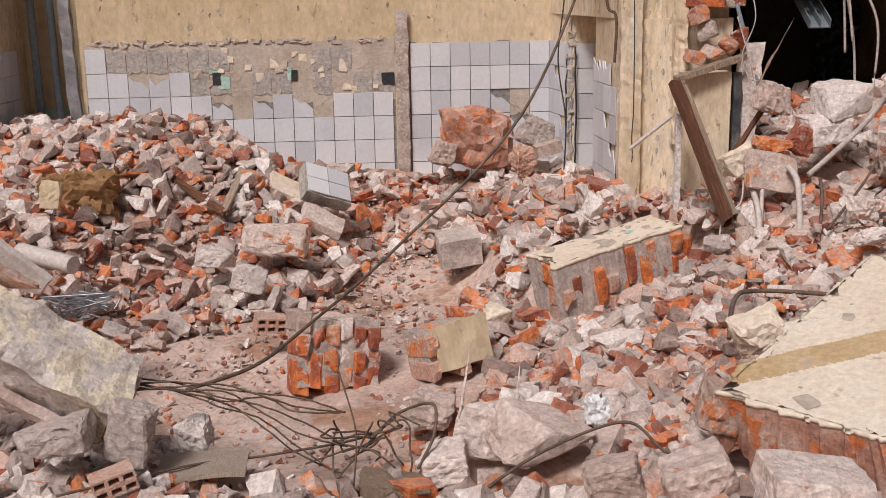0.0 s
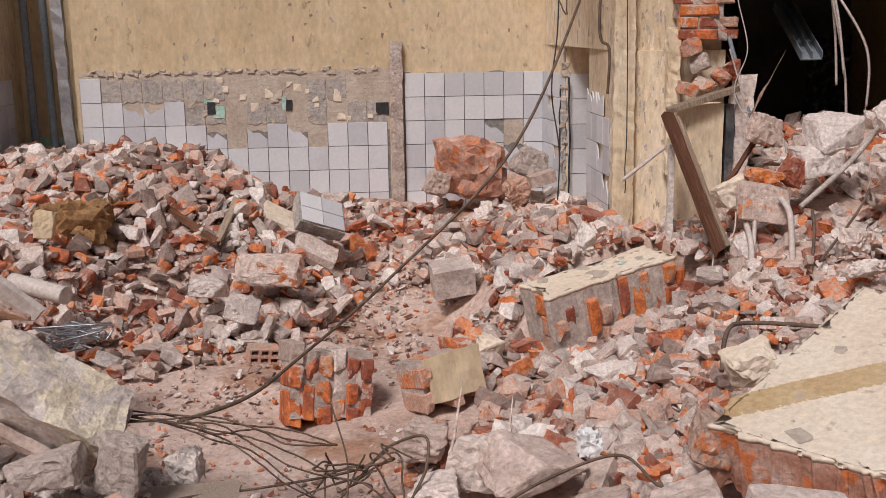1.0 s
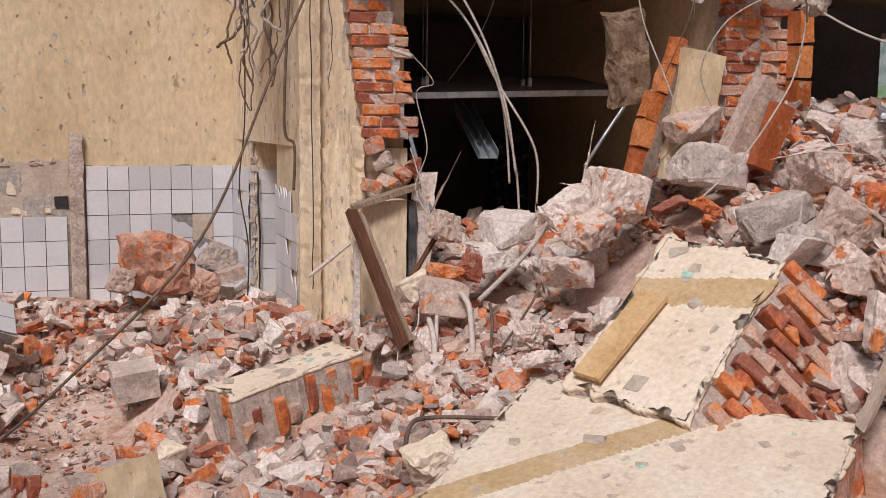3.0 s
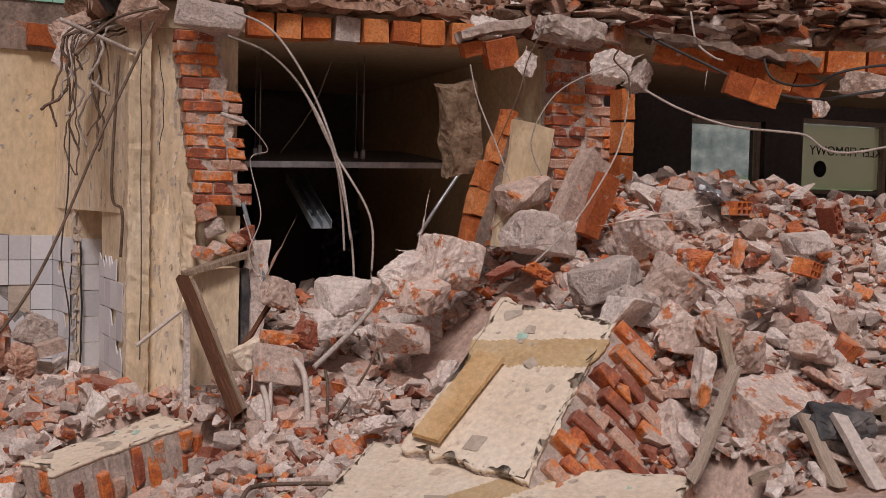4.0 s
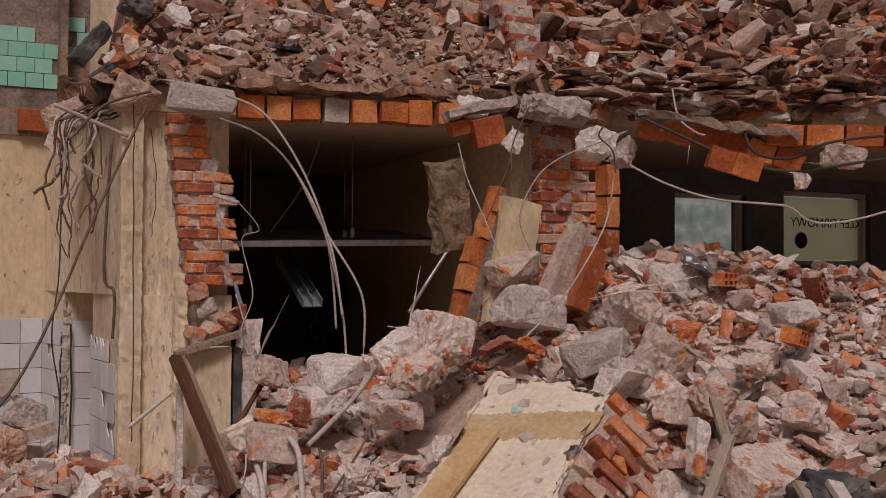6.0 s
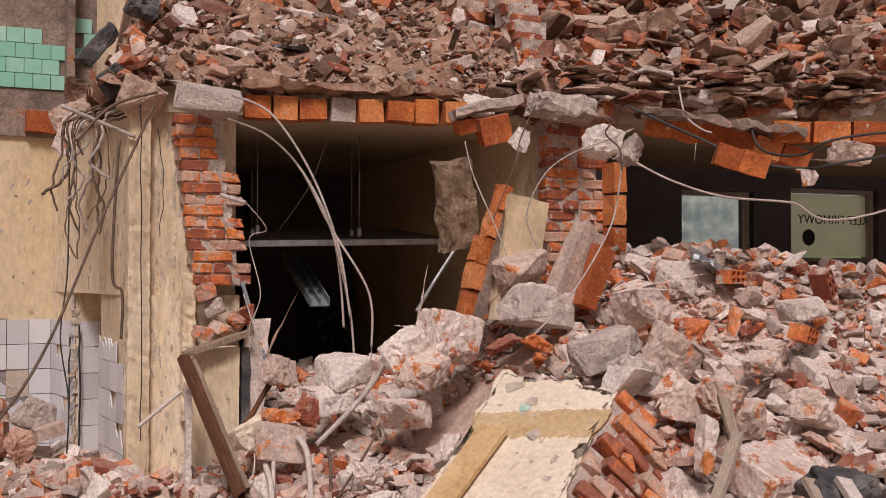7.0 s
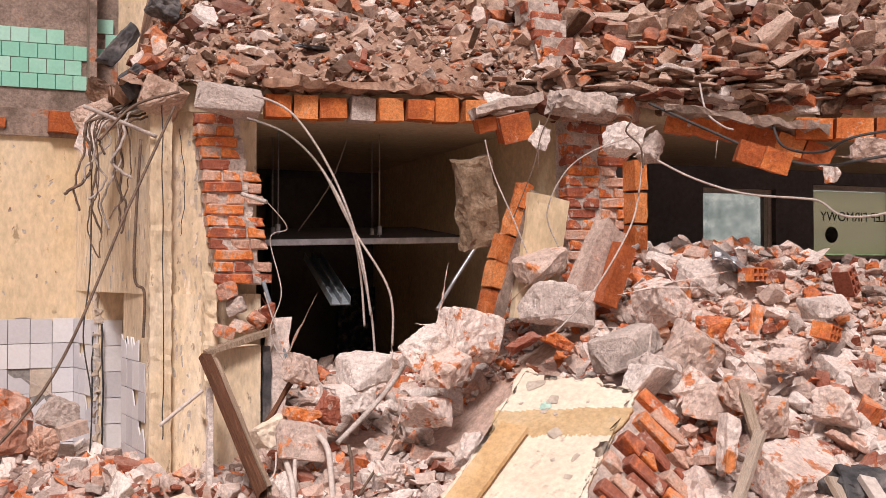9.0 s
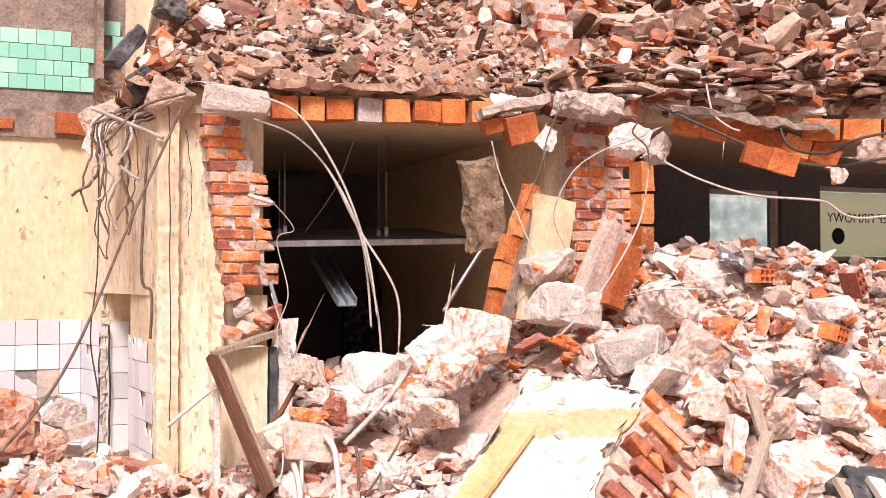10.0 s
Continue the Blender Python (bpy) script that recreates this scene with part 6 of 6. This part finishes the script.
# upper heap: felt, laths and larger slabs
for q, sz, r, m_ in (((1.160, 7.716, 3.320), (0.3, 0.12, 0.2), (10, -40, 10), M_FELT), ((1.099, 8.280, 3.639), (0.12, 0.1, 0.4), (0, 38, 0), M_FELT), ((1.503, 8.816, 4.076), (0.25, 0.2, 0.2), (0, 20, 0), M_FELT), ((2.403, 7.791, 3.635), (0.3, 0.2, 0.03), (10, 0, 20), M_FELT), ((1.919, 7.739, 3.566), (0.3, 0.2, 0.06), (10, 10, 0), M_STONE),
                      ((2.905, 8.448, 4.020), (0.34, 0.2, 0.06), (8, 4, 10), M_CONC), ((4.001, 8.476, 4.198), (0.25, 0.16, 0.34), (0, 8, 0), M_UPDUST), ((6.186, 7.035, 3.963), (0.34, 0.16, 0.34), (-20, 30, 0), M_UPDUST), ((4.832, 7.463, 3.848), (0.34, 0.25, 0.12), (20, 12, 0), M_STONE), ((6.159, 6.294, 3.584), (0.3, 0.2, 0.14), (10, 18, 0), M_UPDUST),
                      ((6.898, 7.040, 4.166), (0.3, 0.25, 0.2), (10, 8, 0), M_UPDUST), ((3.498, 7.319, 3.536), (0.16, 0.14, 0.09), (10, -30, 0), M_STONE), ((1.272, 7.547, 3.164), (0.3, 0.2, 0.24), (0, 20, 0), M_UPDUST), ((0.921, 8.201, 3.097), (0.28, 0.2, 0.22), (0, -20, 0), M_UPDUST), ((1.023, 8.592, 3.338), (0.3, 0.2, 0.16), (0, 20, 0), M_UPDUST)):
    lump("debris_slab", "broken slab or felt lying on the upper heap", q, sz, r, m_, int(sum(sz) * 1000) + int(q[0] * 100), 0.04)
for a, b in (((5.439, 6.414, 3.407), (5.728, 6.170, 3.288)), ((4.761, 6.617, 3.214), (5.122, 6.455, 3.153)), ((5.924, 7.669, 4.207), (5.444, 7.156, 3.833)), ((5.237, 6.414, 3.233), (5.624, 6.225, 3.130)), ((5.485, 6.296, 3.132), (5.129, 6.462, 3.294))):
    beam("timber_lath", a, b, 0.035, 0.02, M_PALEWOOD, "grey-brown lath in the upper heap")
lath = random.Random(515)
for k in range(16):
    x, d = lath.uniform(4.5, 6.6), lath.uniform(0.05, 1.3)
    y, z = upper_z(x, d)
    ln, turn = lath.uniform(0.2, 0.55), lath.uniform(-1.1, -0.1)
    dx, dy = 0.5 * ln * math.cos(turn), 0.5 * ln * math.sin(turn)
    beam("timber_lath", (x - dx, y - dy, z + 0.07 + lath.uniform(-0.05, 0.05)), (x + dx, y + dy, z + 0.07 + lath.uniform(-0.05, 0.05)), lath.uniform(0.02, 0.045), 0.016, lath.choice((M_PALEWOOD, M_PALEWOOD, M_WOOD)), "splintered lath in the upper heap")
lump("metal_sheet", "crumpled grey metal sheet on the crest of the heap", (4.42, 5.72, 2.10), (0.26, 0.2, 0.09), (10, 24, 20), M_STEEL, 517, 0.08, "sheet", cuts=3)
wire("steel_pipe", "rusty pipe jutting from the upper heap", [(3.343, 7.196, 3.609), (3.304, 6.993, 3.712)], 0.022, M_WIRE, "pipe", 10)
wire("thin_wire", "thin wire hanging over the upper heap", [(3.337, 6.866, 3.643), (3.360, 6.743, 3.470)], 0.004, M_WIRE, "wire", 5)
# ragged rim of the slab over the shop
for k in range(16):
    x = 3.5 + 0.17 * k
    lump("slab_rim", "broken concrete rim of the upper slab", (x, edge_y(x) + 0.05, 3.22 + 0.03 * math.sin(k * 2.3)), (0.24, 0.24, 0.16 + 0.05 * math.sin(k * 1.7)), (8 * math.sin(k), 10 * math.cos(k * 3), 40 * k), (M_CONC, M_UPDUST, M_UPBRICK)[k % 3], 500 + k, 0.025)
# pieces round the leaning slab
rough_thing("fallen_slab", "dusty concrete slab leaning under the brick fragment", (3.350, 4.495, 0.823), (0.24, 0.12, 0.5), (-30, 20, 10), M_STONE, 260, 0.02, 0.05)
for q, sz, r, m_ in (((3.346, 4.372, 1.222), (0.08, 0.1, 0.28), (0, 8, 0), M_PALE), ((3.531, 4.734, 1.332), (0.26, 0.2, 0.2), (0, 30, 10), M_PALE), ((3.410, 5.064, 1.491), (0.24, 0.2, 0.2), (0, 10, 0), M_CONC), ((4.217, 4.954, 1.589), (0.18, 0.15, 0.13), (0, -10, 0), M_PALE), ((3.989, 5.759, 1.859), (0.22, 0.2, 0.2), (0, -10, 0), M_PALE),
                     ((4.088, 5.441, 1.688), (0.18, 0.16, 0.16), (0, 0, 0), M_BRICK), ((3.063, 5.851, 1.610), (0.2, 0.13, 0.07), (0, -25, 10), M_BRICK), ((3.220, 5.766, 1.629), (0.18, 0.13, 0.07), (0, 25, -10), M_BRICK), ((2.111, 6.569, 1.204), (0.14, 0.14, 0.18), (0, 30, 10), M_BRICK), ((1.937, 6.569, 1.177), (0.22, 0.14, 0.08), (0, 10, 10), M_BRICK),
                     ((2.240, 5.890, 0.919), (0.14, 0.14, 0.12), (0, 10, 30), M_PALE), ((2.241, 5.675, 0.818), (0.2, 0.14, 0.09), (0, -12, 30), M_PALE), ((2.515, 5.451, 1.079), (0.2, 0.14, 0.16), (0, -40, 30), M_PALE), ((3.749, 4.562, 1.287), (0.2, 0.16, 0.18), (0, -10, 30), M_PALE), ((4.060, 4.425, 1.348), (0.22, 0.2, 0.16), (0, 20, 30), M_PALE)):
    lump("masonry_block", "dusty broken masonry block in the heap", q, sz, r, m_, 600 + int(q[0] * 1000) % 300, 0.03, boxy=0.88)

# black tubes draw the shade in cracks and grooves of the cross wall's plaster
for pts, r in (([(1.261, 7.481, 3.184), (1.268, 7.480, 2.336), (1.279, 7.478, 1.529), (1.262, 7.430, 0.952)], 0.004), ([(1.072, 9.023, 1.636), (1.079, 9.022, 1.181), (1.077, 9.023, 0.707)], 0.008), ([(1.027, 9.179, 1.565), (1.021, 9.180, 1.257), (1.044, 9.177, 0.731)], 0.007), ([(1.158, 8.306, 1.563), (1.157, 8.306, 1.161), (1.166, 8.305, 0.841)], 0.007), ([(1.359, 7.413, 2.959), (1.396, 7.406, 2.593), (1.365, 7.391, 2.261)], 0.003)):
    wire("wall_crack", "black tube for the shade in a plaster crack", pts, r, M_BLACK, "crack", 5, 0.01)["kind"] = "structure"
flk = random.Random(404)
for k in range(150):
    side = flk.random() < 0.55
    z = flk.uniform(0.9, 3.05)
    if side:
        a = flk.random()
        p, u_, n_ = Vector((1.37 + 0.22 * a, 7.625 - 0.10 * a, z)), Vector((0.24, -0.11, 0)), Vector((-0.11, -0.24, 0))
        if z > 1.88:
            p, u_, n_ = Vector((1.37 + 0.22 * a, 7.657 - 0.017 * a, z)), Vector((0.24, -0.02, 0)), Vector((-0.02, -0.24, 0))
    else:
        a = flk.random()
        z = flk.uniform(1.95, 3.05)
        p, u_, n_ = Vector((0.95 + 0.26 * a, 9.6 - 1.85 * a, z)), Vector((0.28, -1.95, 0)), Vector((-1.95, -0.28, 0))
    ob = tagged(link_mesh("paint_chip", hull((flk.uniform(0.008, 0.03), 0.006, flk.uniform(0.03, 0.12)), flk, 12, 0.5), flk.choice((M_SCAR, M_GLUE, M_CREAM, M_MORTAR))), "flaked spot in the yellow wall plaster", "plaster", kind="structure")
    ob.matrix_world = basis(p, u_, -n_, (0, 0, 1)) @ pose(0, 0, 0, 0, flk.uniform(-14, 14), 0)
